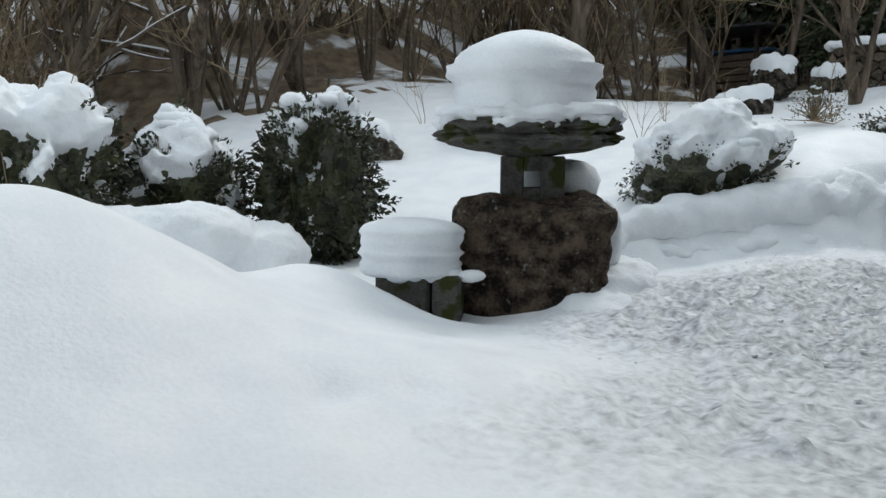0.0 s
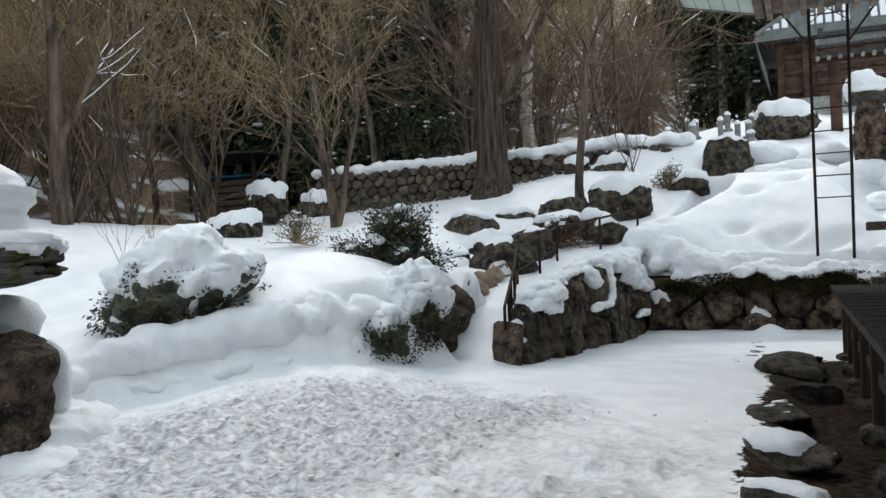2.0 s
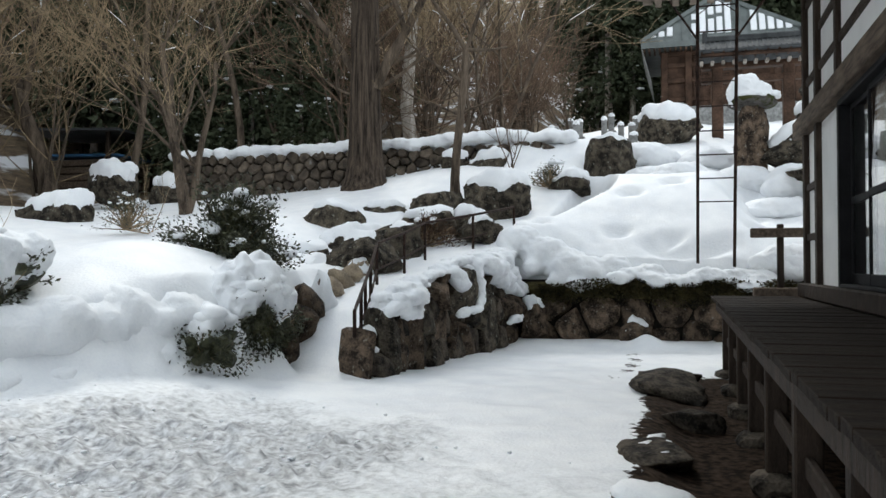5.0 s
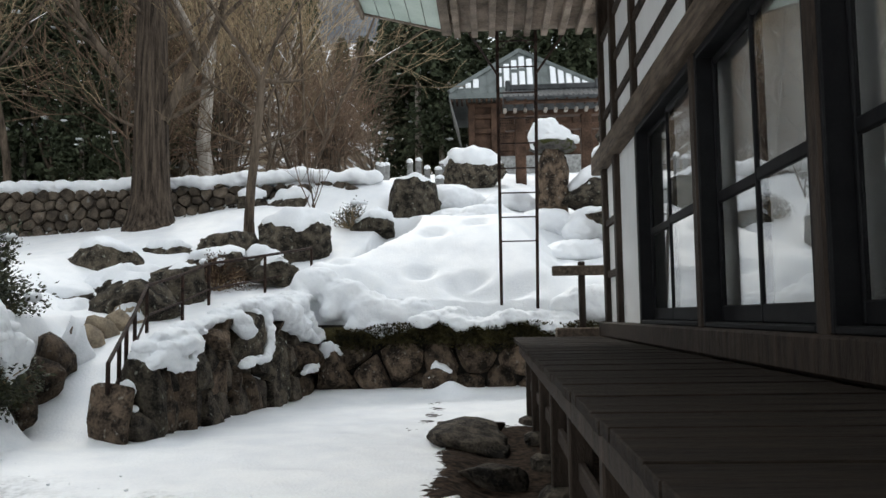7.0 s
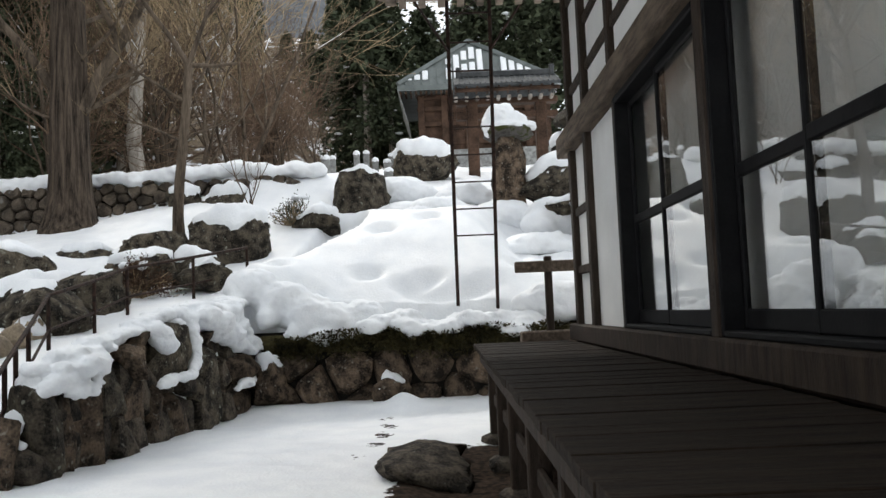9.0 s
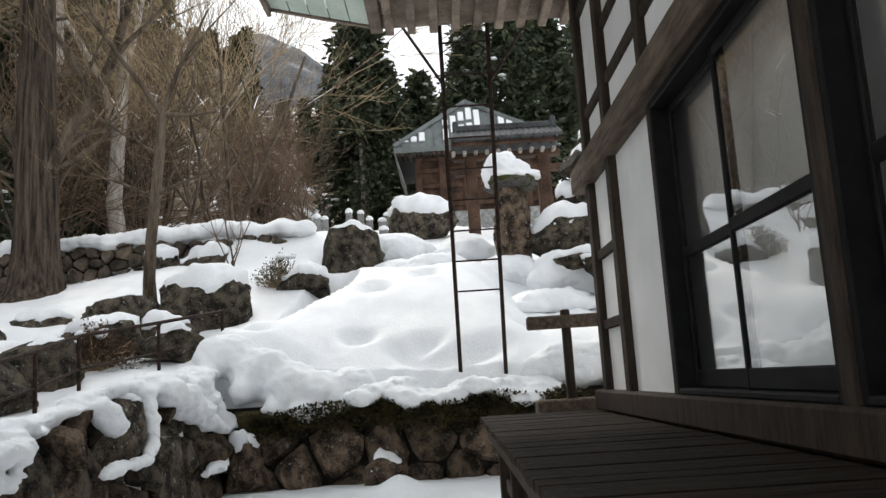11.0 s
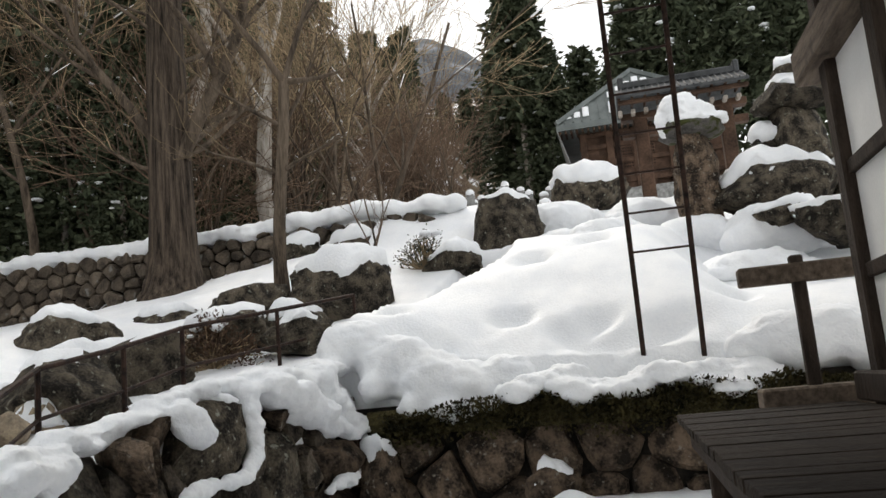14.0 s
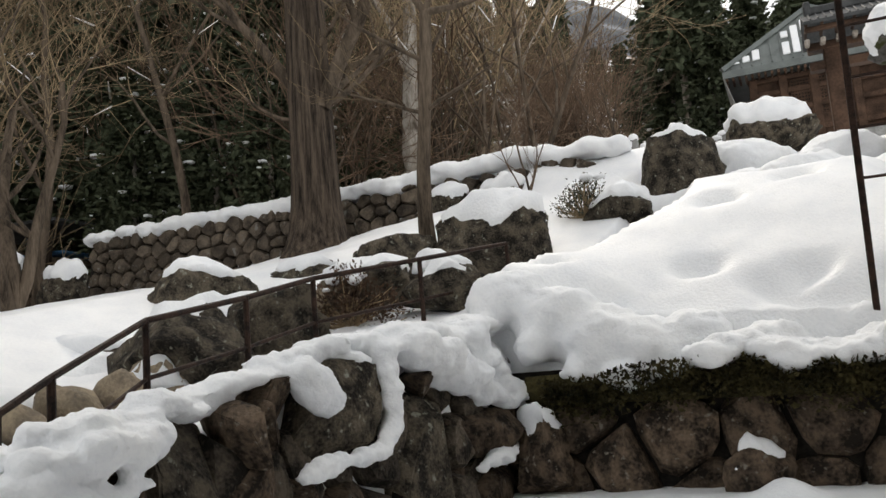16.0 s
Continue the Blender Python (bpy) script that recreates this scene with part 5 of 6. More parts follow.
# ---- trees ----
def grow(rng, at, direction, length, radius, depth, limbs, twigs, spread=0.55, droop=0.0, kids=4, seg=5, stop=0.010, snowline=None, thin=0.003):
    """A bare branch and all that grows from it."""
    p, d = np.array(at, float), np.array(direction, float)
    d /= np.linalg.norm(d)
    path, rad = [p], [radius]
    for k in range(seg):
        d = d + rng.normal(0, 0.13, 3) + np.array((0, 0, 0.05 - droop))
        d /= np.linalg.norm(d)
        p = p + d * length / seg
        path.append(p)
        rad.append(radius * (1 - 0.62 * (k + 1) / seg))
    big = radius > 0.016
    (limbs if big else twigs).append(tube(path, np.maximum(rad, thin), 8 if radius > 0.06 else (5 if big else 3), False))
    if snowline is not None and big and radius < (0.09 if thin < 0.005 else 0.05) and abs(d[2]) < 0.8 and (thin < 0.005 or length < 1.7) and rng.random() < 0.75:
        up = np.array(path) + np.array((0, 0, 1)) * np.array(rad)[:, None] * 0.8
        snowline.append(tube(up, np.array(rad) * 0.62 + 0.005, 5))
    if snowline is not None and thin > 0.005 and 0.006 < radius <= 0.03 and abs(d[2]) < 0.7 and rng.random() < 0.5:
        k = rng.integers(0, seg - 1)
        up = np.array(path[k:k + 2]) + np.array((0, 0, 0.012))
        snowline.append(tube(up, [rng.uniform(0.014, 0.03), 0.012], 4))
    if depth <= 0 or radius < stop:
        return
    for k in range(kids):
        i = rng.integers(1 if depth < 3 else 2, seg + 1)
        a = rng.normal(0, 1, 3)
        a -= a @ d * d
        a /= np.linalg.norm(a) + 1e-9
        nd = d * (1 - spread * 0.5) + a * spread * rng.uniform(0.7, 1.4) + np.array((0, 0, 0.12))
        grow(rng, path[i], nd, length * rng.uniform(0.5, 0.78), rad[i] * rng.uniform(0.45, 0.66), depth - 1, limbs, twigs, spread, droop, kids, max(3, seg - 1), stop, snowline, thin)


def tree(name, at, height, radius, seed, label, bark, twig, stems=1, depth=4, spread=0.6, kids=4, trunk_len=0.5, snow=False, lean=(0, 0), thin=0.003):
    rng = np.random.default_rng(seed)
    ob = thing(name, at, label, "tree", "bare trees")
    limbs, twigs, white = [], [], [] if snow else None
    for k in range(stems):
        a = rng.uniform(0, 6.28)
        off = 0.0 if stems == 1 else 0.28
        d = np.array((math.cos(a) * off + lean[0], math.sin(a) * off + lean[1], 1.0))
        grow(rng, np.array(at) - np.array((0, 0, 0.15)), d, height * trunk_len, radius * (1 if stems == 1 else rng.uniform(0.6, 1)), depth, limbs, twigs, spread, 0.0, kids, 6, 0.0035, white, thin)
    if limbs:
        part("trunk", join(*limbs), bark, ob, soft=True)
    if twigs:
        part("crown", join(*twigs), twig, ob, "fine bare twigs", kind="stuff")
    if snow and white:
        part("snow", join(*white), SNOW, ob, "snow lying on the limbs", True, "stuff")
    return ob


def on_ground(x, y):
    return (x, y, ground_at(x, y))


# big furrowed trunk by the upper wall
d = np.arange(40) * 2 * np.pi / 40
big = thing("old_cedar", (20.75, 6.8, 4.05), "old tree with a thick furrowed trunk", "tree")
rings, fz = [], np.concatenate([[-0.2, 0.0, 0.15, 0.35], np.linspace(0.6, 9.5, 34)])
for z in fz:
    r = 0.40 - 0.018 * z + 0.22 * math.exp(-max(z, 0) * 3.0)
    q = np.stack([np.cos(d), np.sin(d), 0 * d + z * 0.12], 1)
    k = 1 + 0.10 * fbm(q * np.array((5, 5, 2)), 3, 5) + 0.05 * np.sin(d * 11 + 2 * fbm(q * 2, 2, 6))
    rings.append(np.stack([np.cos(d) * r * k + 0.02 * z, np.sin(d) * r * k + 0.012 * z, 0 * d + z], 1) + np.array((20.75, 6.8, 4.05)))
v = np.concatenate(rings)
f = [(i * 40 + j, i * 40 + (j + 1) % 40, (i + 1) * 40 + (j + 1) % 40, (i + 1) * 40 + j) for i in range(len(fz) - 1) for j in range(40)]
part("trunk", (v, f), CEDARBARK, big, soft=True)
limbs, twigs = [], []
rng = np.random.default_rng(88)
for k in range(22):
    a, z = rng.uniform(0, 6.28), rng.uniform(2.2, 8.5)
    grow(rng, (20.75 + 0.02 * z + 0.25 * math.cos(a), 6.8 + 0.25 * math.sin(a), 4.05 + z), (math.cos(a), math.sin(a), 0.5), rng.uniform(1.2, 2.4), rng.uniform(0.03, 0.07), 3, limbs, twigs, 0.6, 0.02, 4, 5, 0.004)
grow(rng, (20.72, 6.55, 6.5), (-0.05, -0.45, 1.0), 4.5, 0.14, 4, limbs, twigs, 0.5, 0.0, 5, 6, 0.004)
grow(rng, (20.72, 7.05, 6.9), (-0.3, 0.6, 1.0), 3.5, 0.10, 4, limbs, twigs, 0.5, 0.0, 5, 6, 0.004)
part("limb_work", join(*limbs), BARK, big, soft=True, kind="stuff")
part("crown", join(*twigs), TWIG, big, "fine bare twigs", kind="stuff")

slim = thing("slender_tree", (19.0, 4.12, 3.6), "slender crooked grey tree with a knobby fork", "tree")
bends = np.array(((19.0, 4.12, 3.5), (18.95, 4.12, 4.1), (18.85, 4.05, 4.7), (18.82, 3.96, 5.4), (18.85, 3.90, 6.1), (18.82, 3.84, 6.75)))
limbs, twigs = [tube(bends, [0.13, 0.10, 0.09, 0.085, 0.085, 0.075], 10, False)], []
rng = np.random.default_rng(91)
for at, dr, ln, r in ((bends[5], (0, -1, 0.05), 0.9, 0.055), (bends[5], (-0.2, 0.5, 1), 2.6, 0.055), (bends[5], (0.1, -0.3, 1), 2.2, 0.05), (bends[4], (-0.3, 0.8, 0.6), 1.6, 0.035), (bends[3], (0, -0.8, 0.5), 1.2, 0.03), (bends[4], (0.3, -0.6, 0.9), 1.8, 0.035), (bends[3], (-0.2, 0.9, 0.4), 1.4, 0.03)):
    grow(rng, at, dr, ln, r, 4, limbs, twigs, 0.6, 0.0, 4, 5, 0.0035)
part("trunk", join(*limbs), BARK, slim, soft=True)
part("crown", join(*twigs), TWIG, slim, "fine bare twigs", kind="stuff")
tree("garden_tree", on_ground(20.9, 16.0), 13.0, 0.27, 611, "bare garden tree with snow on its limbs", BARK, TWIG, 1, 5, 0.5, 4, 0.5, True, (0.05, 0.05))
tree("garden_tree", on_ground(13.3, 13.6), 10.0, 0.22, 613, "bare garden tree with a thick dark trunk", BARK, TWIG, 1, 5, 0.55, 4, 0.5, True, (0.02, 0.1))
tree("garden_tree", on_ground(17.2, 9.4), 7.0, 0.13, 615, "many stemmed bare garden tree", BARK, TWIG, 3, 5, 0.55, 5, 0.5)
tree("garden_tree", on_ground(5.4, 16.5), 8.5, 0.17, 617, "leaning bare tree with snow lined limbs", BARK, TWIG, 5, 5, 0.6, 4, 0.6, True)
tree("garden_tree", on_ground(8.3, 17.5), 8.5, 0.17, 618, "leaning bare tree with snow lined limbs", BARK, TWIG, 5, 5, 0.6, 4, 0.6, True)
tree("garden_tree", on_ground(2.2, 17.0), 8.5, 0.17, 619, "leaning bare tree with snow lined limbs", BARK, TWIG, 4, 5, 0.6, 4, 0.6, True)
tree("pale_tree", on_ground(27.0, 7.6), 14, 0.24, 621, "tall tree with pale peeling bark", PALEBARK, TWIG, 1, 4, 0.45, 5, 0.75)
tree("pale_tree", on_ground(29.0, 11.8), 14, 0.30, 622, "tall tree with pale peeling bark", PALEBARK, TWIG, 1, 4, 0.45, 5, 0.75)
shrub_a = tree("bare_shrub", on_ground(22.6, 2.2), 1.9, 0.022, 631, "bare upright shrub in the snow", BARK, REDTWIG, 6, 3, 0.35, 3, 0.7)
shrub_b = tree("bare_shrub", on_ground(21.0, 3.3), 2.2, 0.022, 632, "bare reddish shrub in the snow", BARK, REDTWIG, 4, 3, 0.5, 3, 0.7)
for n, (x, y) in enumerate(((12.2, 10.2), (8.6, 12.9), (7.6, 8.9), (11.0, 8.3), (14.0, 8.0), (10.6, 9.4))):
    tree("bare_shrub", on_ground(x, y), 1.3, 0.012, 640 + n, "thin bare shrub standing in the snow", BARK, TWIG, 3, 3, 0.45, 3, 0.7)

# the wood behind: a few grown trees, repeated
wood = [
    tree("woodland_tree", (200 + 20 * k, -100, 0), h, r, 700 + k, "bare brown woodland tree with dense fine twigs", bk, tw, st, 5, sp, kd, 0.52, k != 2, thin=0.007)
    for k, (h, r, st, sp, kd, tw, bk) in enumerate(((13, 0.11, 1, 0.55, 5, TWIG, BARK), (10, 0.075, 3, 0.5, 4, TWIG, BARK), (15, 0.13, 1, 0.5, 5, TWIG, PALEBARK), (9, 0.062, 4, 0.55, 4, REDTWIG, BARK)))
]
brush = [tree("thicket_bush", (200 + 20 * k, -130, 0), 4.2, 0.04, 720 + k, "brown leafless thicket of fine twigs", BARK, (TWIG, REDTWIG)[k], 7, 4, 0.55, 4, 0.6, thin=0.006) for k in range(2)]
rng = np.random.default_rng(909)
spots = []
for n in range(4000):
    x, y = rng.uniform(2, 50), rng.uniform(3.5, 42)
    if (x < 23.6 and y < 13.5 + 0.25 * max(0, 12 - x)) or (x > 23 and y < 4.8 + 0.02 * (x - 23)) or (x > 40 and y > 30):
        continue
    if all(math.hypot(x - a, y - b) > 1.7 for a, b in spots):
        spots.append((x, y))
    if len(spots) >= 95:
        break


def gap_in_wood(x, y):
    """Lower growth along the clearing through which the mountain shows."""
    return 0.5 if 0.14 < (y + 0.5) / (x - 7.7) < 0.205 else 1.0


for n, (x, y) in enumerate(spots):
    s = rng.uniform(0.75, 1.15) * gap_in_wood(x, y)
    copy_thing(wood[n % 4], Matrix.Translation((x, y, ground_at(x, y) - 0.05)) @ Matrix.Rotation(rng.uniform(0, 6.28), 4, "Z") @ Matrix.Scale(s, 4))
for n in range(105):
    x, y = (rng.uniform(24, 40), rng.uniform(4.5, 22)) if n % 2 else (rng.uniform(-3, 22), rng.uniform(15.5, 24))
    if (x < 23.6 and y < 14 + 0.25 * max(0, 8 - x)) or (x > 23.6 and y > 9.5):
        continue
    copy_thing(brush[n % 2], Matrix.Translation((x, y, ground_at(x, y) - 0.05)) @ Matrix.Rotation(rng.uniform(0, 6.28), 4, "Z") @ Matrix.Scale(rng.uniform(0.8, 1.7), 4))


# ---- evergreens ----
def conifer(at, height, radius, seed, bare=0.3, snow=0.12, label="tall dark cedar with snow on its boughs", n=640, leaf=0.34):
    rng = np.random.default_rng(seed)
    ob = thing("cedar_tree", at, label, "tree", "dark cedars")
    at = np.array(at, float)
    part("trunk", tube([at - (0, 0, 0.3), at + (0, 0, height * 0.5), at + (0, 0, height)], [height * 0.018, height * 0.012, 0.02], 8), PALEBARK, ob, soft=True)
    t = rng.random(n) ** 0.8
    z = height * (bare + (1 - bare) * t)
    reach = radius * (1 - t) ** 0.5 * (0.85 + 0.12 * np.sin(t * 17 + seed)) * rng.uniform(0.4, 1.2, n) + 0.2
    a = rng.uniform(0, 6.28, n)
    pts, nrm = [], []
    sn = []
    for k in range(n):
        m = 12
        s = np.linspace(0.25, 1, m)
        q = np.stack([np.cos(a[k]) * reach[k] * s, np.sin(a[k]) * reach[k] * s, z[k] + 0.25 * reach[k] * s - 0.45 * reach[k] * s**2], 1)
        q = q + rng.normal(0, 0.13, (m, 3)) * (1 + reach[k] * 0.3)
        pts.append(q)
        nrm.append(np.tile((math.cos(a[k]) * 0.7, math.sin(a[k]) * 0.7, -0.25), (m, 1)))
        if rng.random() < snow:
            sn.append((q[int(m * 0.7)] + (0, 0, 0.10), 0.08 + 0.42 * rng.random() ** 2.5))
    part("crown", leaves(at + np.concatenate(pts), np.concatenate(nrm), leaf, seed + 1, 2.2), NEEDLE, ob, kind="stuff")
    if sn:
        part("snow", clumps([at + q for q, _ in sn], [s for _, s in sn], seed + 2, 1, 0.4), SNOW, ob, "snow on the boughs", True, "stuff")
    return ob


con = [conifer((300 + 20 * k, -100, 0), 20, r, 800 + k, b, s) for k, (r, b, s) in enumerate(((3.6, 0.44, 0.06), (5.4, 0.12, 0.14), (4.0, 0.3, 0.10)))]
con += [conifer((300 + 20 * k, -140, 0), 20, 3.6, 820 + k, 0.08, 0.10, "distant dark cedar dusted with snow", 190, 0.55) for k in range(2)]
rng = np.random.default_rng(313)
row = [(64, 5.4, 1, 0.62), (60, 2.6, 1, 0.70), (66, 3.4, 1, 0.8), (60, 4.2, 0, 0.86), (64, 0.2, 2, 0.72), (62, 2.2, 1, 0.55), (58, -3.2, 1, 0.80), (57, -5.8, 1, 0.88), (60, -8.4, 0, 0.86), (66, -1.8, 1, 0.66), (55, -11, 1, 0.85), (63, -12, 2, 0.95), (70, 8.5, 0, 0.45), (74, 12, 2, 0.42), (76, 6.6, 0, 0.45), (78, 17, 1, 0.45), (58, -16, 0, 0.95), (50, -17, 1, 0.8), (60, -0.8, 1, 0.5)]
row = [(x, y, k, s * 0.86 if y < 3.5 else s) for x, y, k, s in row]
row += [(rng.uniform(32, 60), rng.uniform(18, 50), 3 + n % 2, rng.uniform(0.4, 0.62)) for n in range(26)]
row += [(rng.uniform(2, 34), rng.uniform(30, 52), 3 + n % 2, rng.uniform(0.45, 0.75)) for n in range(26)]
row += [(rng.uniform(62, 105), rng.uniform(9, 48), 3 + n % 2, rng.uniform(0.40, 0.62)) for n in range(40)]
row += [(rng.uniform(30, 62), rng.uniform(16, 34), 3 + n % 2, rng.uniform(0.6, 0.95)) for n in range(60)]
row += [(25.2, 10.6, 1, 0.24), (25.8, 12.6, 1, 0.30), (25.4, 14.8, 1, 0.28), (27.2, 11.6, 1, 0.42), (28.5, 13.8, 1, 0.40), (31, 15.5, 0, 0.48), (27.5, 17.0, 1, 0.46), (34, 13.0, 2, 0.45), (37, 16, 1, 0.5), (33, 19, 0, 0.55), (29, 21, 1, 0.5)]
for x, y, k, s in row:
    if 0.14 < (y + 0.5) / (x - 7.7) < 0.205:
        s = min(s, (math.hypot(x - 7.7, y + 0.5) * 0.36 + 2.2 - ground_at(x, y)) / 20)
        if s < 0.12:
            continue
    copy_thing(con[k], Matrix.Translation((x, y, ground_at(x, y) - 0.1)) @ Matrix.Rotation(rng.uniform(0, 6.28), 4, "Z") @ Matrix.Scale(s, 4))
for ob in wood + brush + con:
    for o in (*ob.children_recursive, ob):
        bpy.data.objects.remove(o)

# ---- gravestones ----
for n, (x, y, h, w) in enumerate(((25, 2.3, 0.6, 0.2), (25, 1.55, 0.75, 0.18), (26.5, 1.2, 0.6, 0.2), (25.6, 0.8, 0.4, 0.26), (27.5, 0.95, 0.5, 0.24), (28.5, 2.6, 0.6, 0.22), (29, 0.9, 0.5, 0.24), (29.5, 1.7, 0.6, 0.22), (30.5, 0.3, 0.6, 0.25), (31, 3.2, 0.6, 0.22), (27.2, 3.3, 0.6, 0.2))):
    w, h, z = w * 0.8, h * 0.8, ground_at(x, y) - 0.15
    g = thing("gravestone", (x, y, z), "upright grey gravestone with a cap of snow", "gravestone", "gravestones on the slope")
    part("plinth", bar((x - w * 0.9, y - w * 0.9, z - 0.3), (x + w * 0.9, y + w * 0.9, z + 0.22), 0.02), GREYSTONE, g)
    part("pillar", bar((x - w / 2, y - w / 2, z + 0.22), (x + w / 2, y + w / 2, z + 0.22 + h), 0.02), GREYSTONE, g)
    v, f, d = lump((x, y, z + 0.24 + h), (w * 0.62, w * 0.62, 0.09), 950 + n, 2, 0.15)
    part("snow_cap", (v, f), SNOW, g, "white snow", True)

# ---- temple gate on the hill ----
gz = ground_at(46, -2) - 0.2
gate = thing("temple_gate", (47, -2.6, gz), "red brown timber temple gate with snow on its green metal roof", "building")
zr, zt = 13.75, 16.4
part("plinth", bar((46.4, -7, gz - 1), (52, 1.0, gz + 1.2), 0.05), GREYSTONE, gate)
part("wall", bar((47.2, -6.2, gz + 1.2), (51.4, 0.3, 13.4), 0.02), REDWOOD, gate)
for y in (0.3, -0.9, -2.1, -3.7, -5.2, -6.2):
    part("post", bar((46.95, y - 0.17, gz + 0.3), (47.25, y + 0.17, 13.4), 0.03), REDWOOD, gate)
for z in (10.9, 11.9, 12.7, 13.3):
    part("tie_beam", bar((47.0, -6.4, z - 0.12), (47.18, 0.5, z + 0.12), 0.03), REDWOOD, gate)
apex = np.array((47.9, -2.3, zt))
cor = [np.array(q) for q in ((46.2, 1.45, zr), (46.2, -6.7, zr), (53, -6.7, zr), (53, 1.45, zr))]
under = [q - np.array((0, 0, 0.28)) for q in cor]
back = np.array((51.0, -2.3, zt))
rv = cor + [apex, back] + under
part("roof", (np.array(rv), [(0, 1, 4), (1, 2, 5, 4), (2, 3, 5), (3, 0, 4, 5), (6, 7, 1, 0), (7, 8, 2, 1), (8, 9, 3, 2), (9, 6, 0, 3), (9, 8, 7, 6)]), ROOFMETAL, gate, "green standing seam metal roof")
for k in range(1, 20):
    a = cor[0] + (cor[1] - cor[0]) * k / 20
    side = min(k, 20 - k) / 10
    b = a + (apex - (cor[0] + cor[1]) / 2) * side
    b[1] = a[1]
    part("seam", beam(a + (0, 0, 0.05), b + (0, 0, 0.05), 0.05, 0.07), ROOFMETAL, gate)
rng = np.random.default_rng(44)
for k in range(20):
    y0 = cor[0][1] + (cor[1][1] - cor[0][1]) * (k + 0.5) / 20
    side = min(k + 0.5, 19.5 - k) / 10
    pos = 0.10
    while pos < side * 0.80:
        ln = rng.uniform(0.25, 0.7)
        if rng.random() < 0.85:
            p0 = np.array((46.2 + 1.7 * pos, y0, zr + (zt - zr) * pos + 0.05))
            q0 = np.array((46.2 + 1.7 * min(pos + ln, side * 0.9), y0, zr + (zt - zr) * min(pos + ln, side * 0.9) + 0.05))
            part("snow_patch", beam(p0, q0, 0.30, 0.08, c=0.03), SNOW, gate, "snow left between the seams")
        pos += ln + rng.uniform(0.03, 0.10)
for a, b in ((cor[0], apex), (cor[1], apex), (apex, back)):
    part("ridge", beam(a + (0, 0, 0.1), b + (0, 0, 0.1), 0.22, 0.2), ROOFMETAL, gate)
for y in np.arange(-6.5, 1.4, 0.26):
    part("eave_rafter", bar((46.25, y - 0.05, zr - 0.42), (47.3, y + 0.05, zr - 0.30), 0.01), REDWOOD, gate)
for y0, y1 in ((-1.18, -2.02), (-2.06, -2.90)):
    # A solid near-black sheet behind the bars stands for shade in the holes.
    leaf = part("lattice_door", bar((47.10, y1, 10.4), (47.16, y0, 13.1), 0.01), JOINT_AND_HOLE, gate, "lattice door with a dark sheet for the shade in its square holes")
    for y in np.linspace(y1, y0, 8):
        part("lattice_bar", bar((47.05, y - 0.03, 11.5), (47.11, y + 0.03, 13.1), 0.006), REDWOOD, leaf)
    for z in np.linspace(11.5, 13.1, 12):
        part("lattice_bar", bar((47.04, y1, z - 0.03), (47.10, y0, z + 0.03), 0.006), REDWOOD, leaf)
    part("lower_panel", bar((47.05, y1, 10.4), (47.11, y0, 11.46), 0.01), REDWOOD, leaf)
for k in range(12):
    part("eave_board", beam((46.3 + 0.55 * k, 1.42, 13.5), (46.5 + 0.55 * k, 0.95, 11.8), 0.03, 0.53, up=(1, 0, 0)), GREYSTONE, gate, "grey corrugated board under the eave")
# small roofed gate before it
front = thing("roofed_gate", (28.0, -2.48, 6.0), "small roofed timber gate with dark tiles before the hall", "gate")
gfz = ground_at(28.0, -2.48)
for s0 in (-1, 1):
    part("roof_slope", beam((28.0, -2.48, 8.88), (28.0 + s0 * 0.90, -2.48, 8.44), 2.95, 0.07, up=(s0, 0, 1)), DARKROOF, front, "dark tiled gate roof")
    for y in np.arange(-3.9, -1.0, 0.145):
        part("tile_row", tube([(28.0, y, 8.93), (28.0 + s0 * 0.91, y, 8.49)], [0.022, 0.022], 5), DARKROOF, front)
part("ridge", bar((27.90, -3.84, 8.88), (28.10, -1.14, 9.06), 0.03), DARKROOF, front)
for y in (-3.90, -1.22):
    part("ridge_end", bar((27.86, y, 8.84), (28.14, y + 0.14, 9.18), 0.03), DARKROOF, front)
for y in (-1.50, -3.46):
    part("gate_post", bar((27.84, y - 0.16, gfz - 0.4), (28.16, y + 0.16, 8.15), 0.03), REDWOOD, front, "thick square gate post")
part("lintel", bar((27.86, -3.95, 7.66), (28.14, -1.05, 7.84), 0.02), REDWOOD, front)
part("lintel", bar((27.82, -3.95, 8.08), (28.18, -1.05, 8.24), 0.02), REDWOOD, front)
part("eave_beam", bar((27.24, -3.95, 8.30), (27.36, -1.02, 8.40), 0.02), REDWOOD, front)
for y in np.arange(-3.75, -1.05, 0.30):
    part("bracket", bar((27.50, y - 0.05, 8.14), (27.82, y + 0.05, 8.24), 0.02), PALEBARK, front, "pale carved bracket end")
    part("rafter", bar((27.2, y - 0.03, 8.40), (28.0, y + 0.03, 8.46), 0.01), REDWOOD, front)

# ---- far things ----
shed = thing("wood_store", (26.0, 18.6, ground_at(26.0, 18.6)), "low wood store under a blue tarpaulin", "shed")
sz = ground_at(26.0, 18.6)
for x in (24.9, 27.1):
    for y in (17.2, 20.0):
        part("post", bar((x - 0.06, y - 0.06, sz - 0.3), (x + 0.06, y + 0.06, sz + 2.0), 0.01), TIMBER, shed)
part("tarpaulin", beam((26.0, 16.9, sz + 1.25), (26.0, 20.3, sz + 1.35), 1.9, 0.10, c=0.04), BLUE, shed, "blue tarpaulin")
part("roof", beam((26.0, 16.6, sz + 2.0), (26.0, 20.6, sz + 2.15), 2.9, 0.08), DARKROOF, shed)
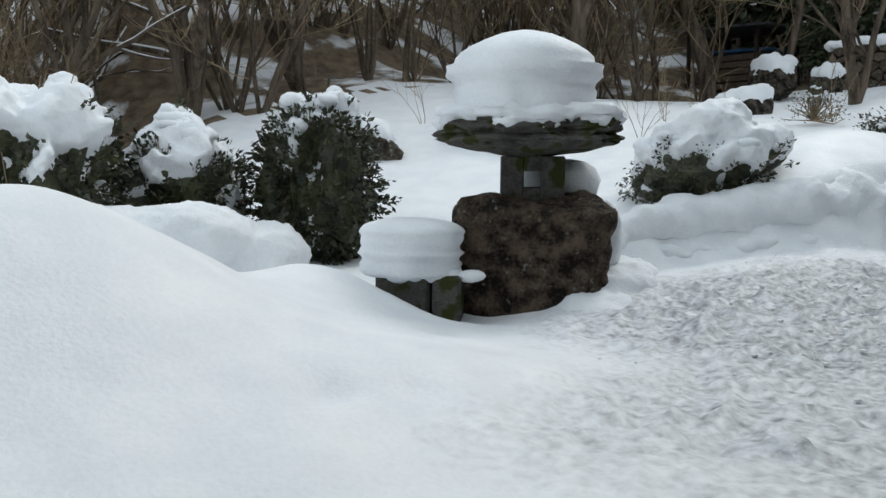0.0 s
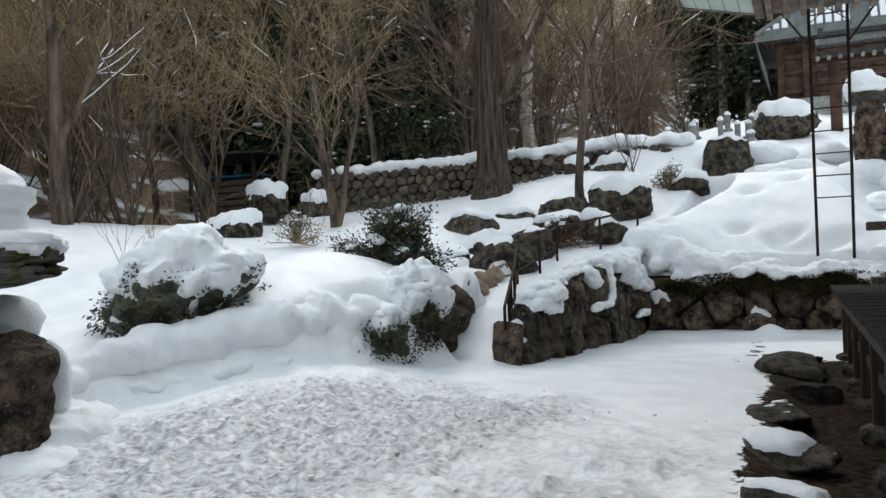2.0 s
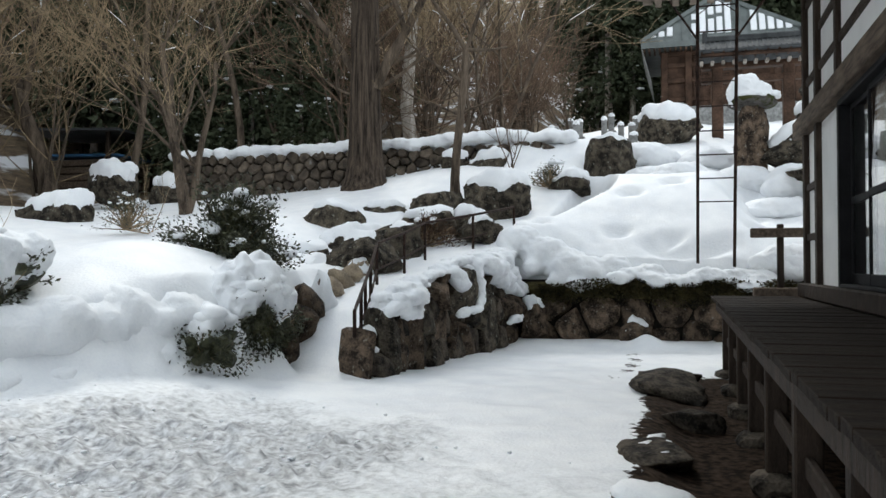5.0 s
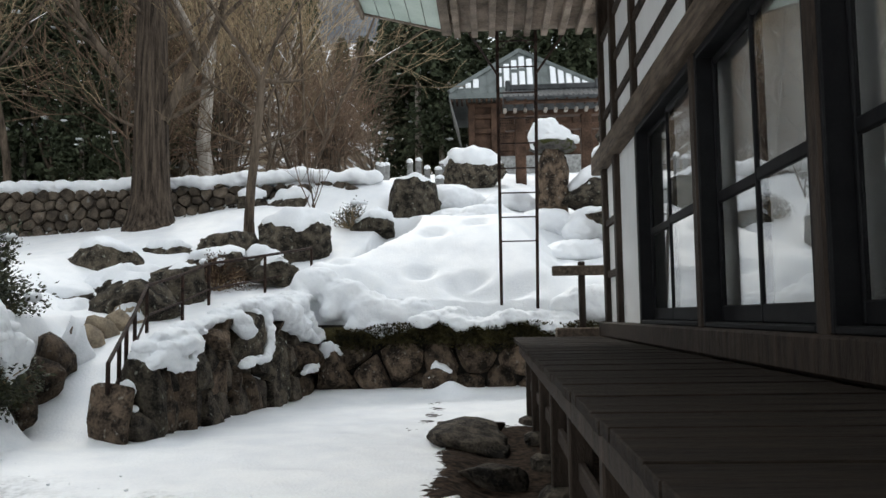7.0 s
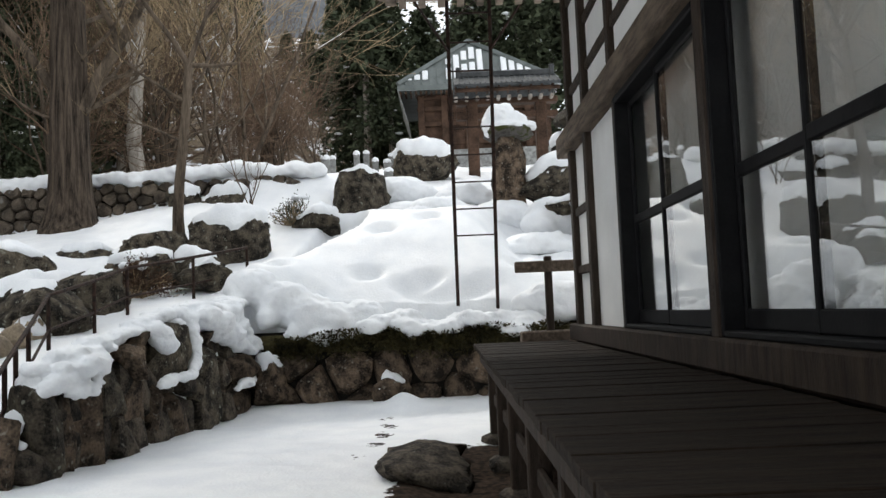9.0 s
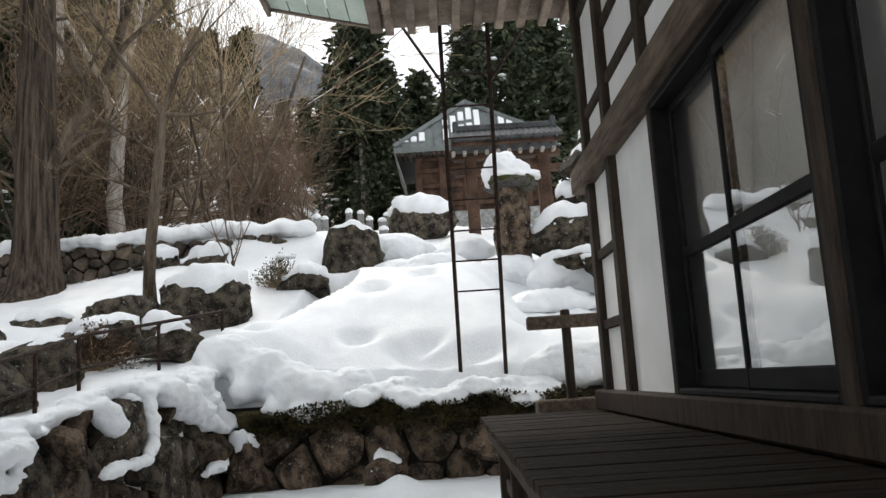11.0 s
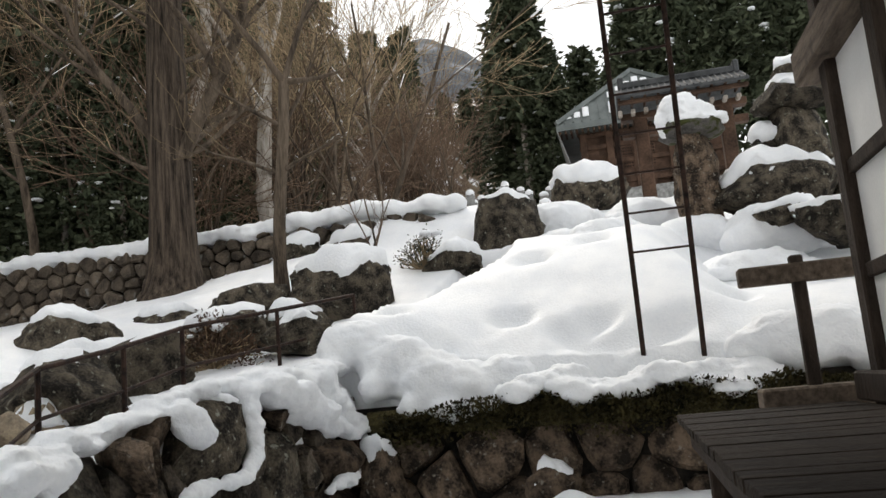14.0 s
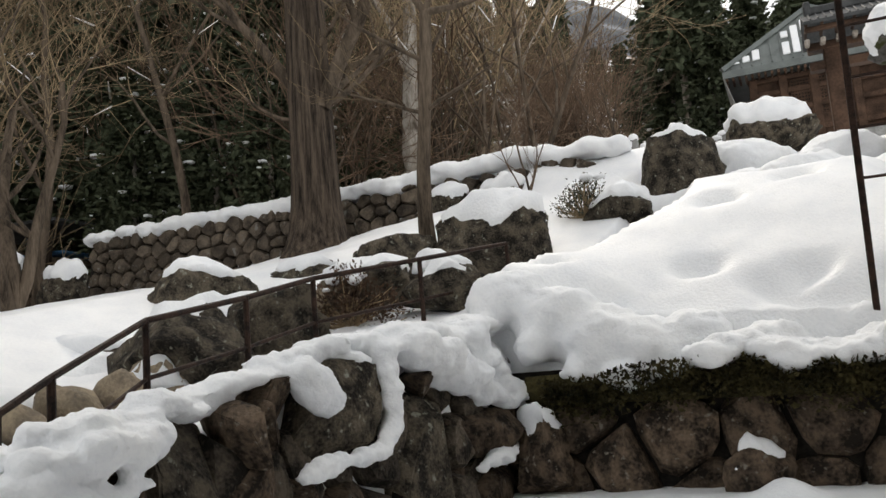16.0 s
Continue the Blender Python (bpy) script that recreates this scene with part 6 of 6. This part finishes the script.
for k in range(5):
    part("timber", bar((25.1, 17.2, sz + 0.24 * k), (26.9, 20.0 - 0.1 * k, sz + 0.24 * k + 0.2), 0.02), BEAMWOOD, shed)


def ridge(at, sx, sy, h, seed, name="backdrop", label="far snowy wooded mountain under cloud"):
    n = 70
    u = np.linspace(-1, 1, n)
    U, V = np.meshgrid(u, u, indexing="ij")
    q = np.stack([U, V, 0 * U], -1).reshape(-1, 3)
    z = (0.5 + 0.5 * np.cos(np.pi * np.clip(np.hypot(U, V), 0, 1))).ravel() * h * (1 + 0.07 * fbm(q * 3, 5, seed)) + h * 0.012 * fbm(q * 14, 3, seed + 1)
    v = q * np.array((sx, sy, 0)) + np.stack([0 * z, 0 * z, z], 1) + np.array(at)
    f = [(i * n + j, (i + 1) * n + j, (i + 1) * n + j + 1, i * n + j + 1) for i in range(n - 1) for j in range(n - 1)]
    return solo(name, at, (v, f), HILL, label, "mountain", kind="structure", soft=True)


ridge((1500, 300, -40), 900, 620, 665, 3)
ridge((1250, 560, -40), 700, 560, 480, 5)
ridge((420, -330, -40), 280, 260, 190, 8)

# ---- loose lumps of snow on the trodden patch ----
rng = np.random.default_rng(55)
cl = []
while len(cl) < 300:
    x, y = rng.normal(6.4, 1.5), rng.normal(3.0, 0.9)
    if -0.1 < y < 4.8 and 3.4 < x < 12:
        cl.append((x, y, ground_at(x, y) + 0.008))
crumbs = thing("snow_crumbs", (7.6, 2.2, 0.95), "loose lumps of fallen snow scattered over the yard", "snow", kind="stuff")
part("lumps", clumps(cl, 0.006 + 0.018 * rng.random(len(cl)) ** 2, 56, 2, 0.55), SNOW, crumbs, soft=True, kind="stuff")

# ---- wall stones, built last ----
stones(terrace_wall, np.array((16.15, 2.4, 0.0)), (0, -1), 6.6, 0.85, lambda u: 1.72, 0.60, 0.46, 11, 0.13, BROWNROCK)
stones(terrace_wall, np.array((11.5, 3.1, 0.0)), (4.65, -0.78), 4.75, 0.85, lambda u: min(1.2 + 0.5 * u, 1.85 + 0.03 * u), 0.34, 0.5, 12, 0.16, ROCK)
stones(upper_wall, np.array((21.9, 12.9, 0.0)), (0, -1), 10.3, 4.0, lambda u: 5.2 + 0.008 * u, 0.33, 0.25, 13, 0.10, WALLSTONE)
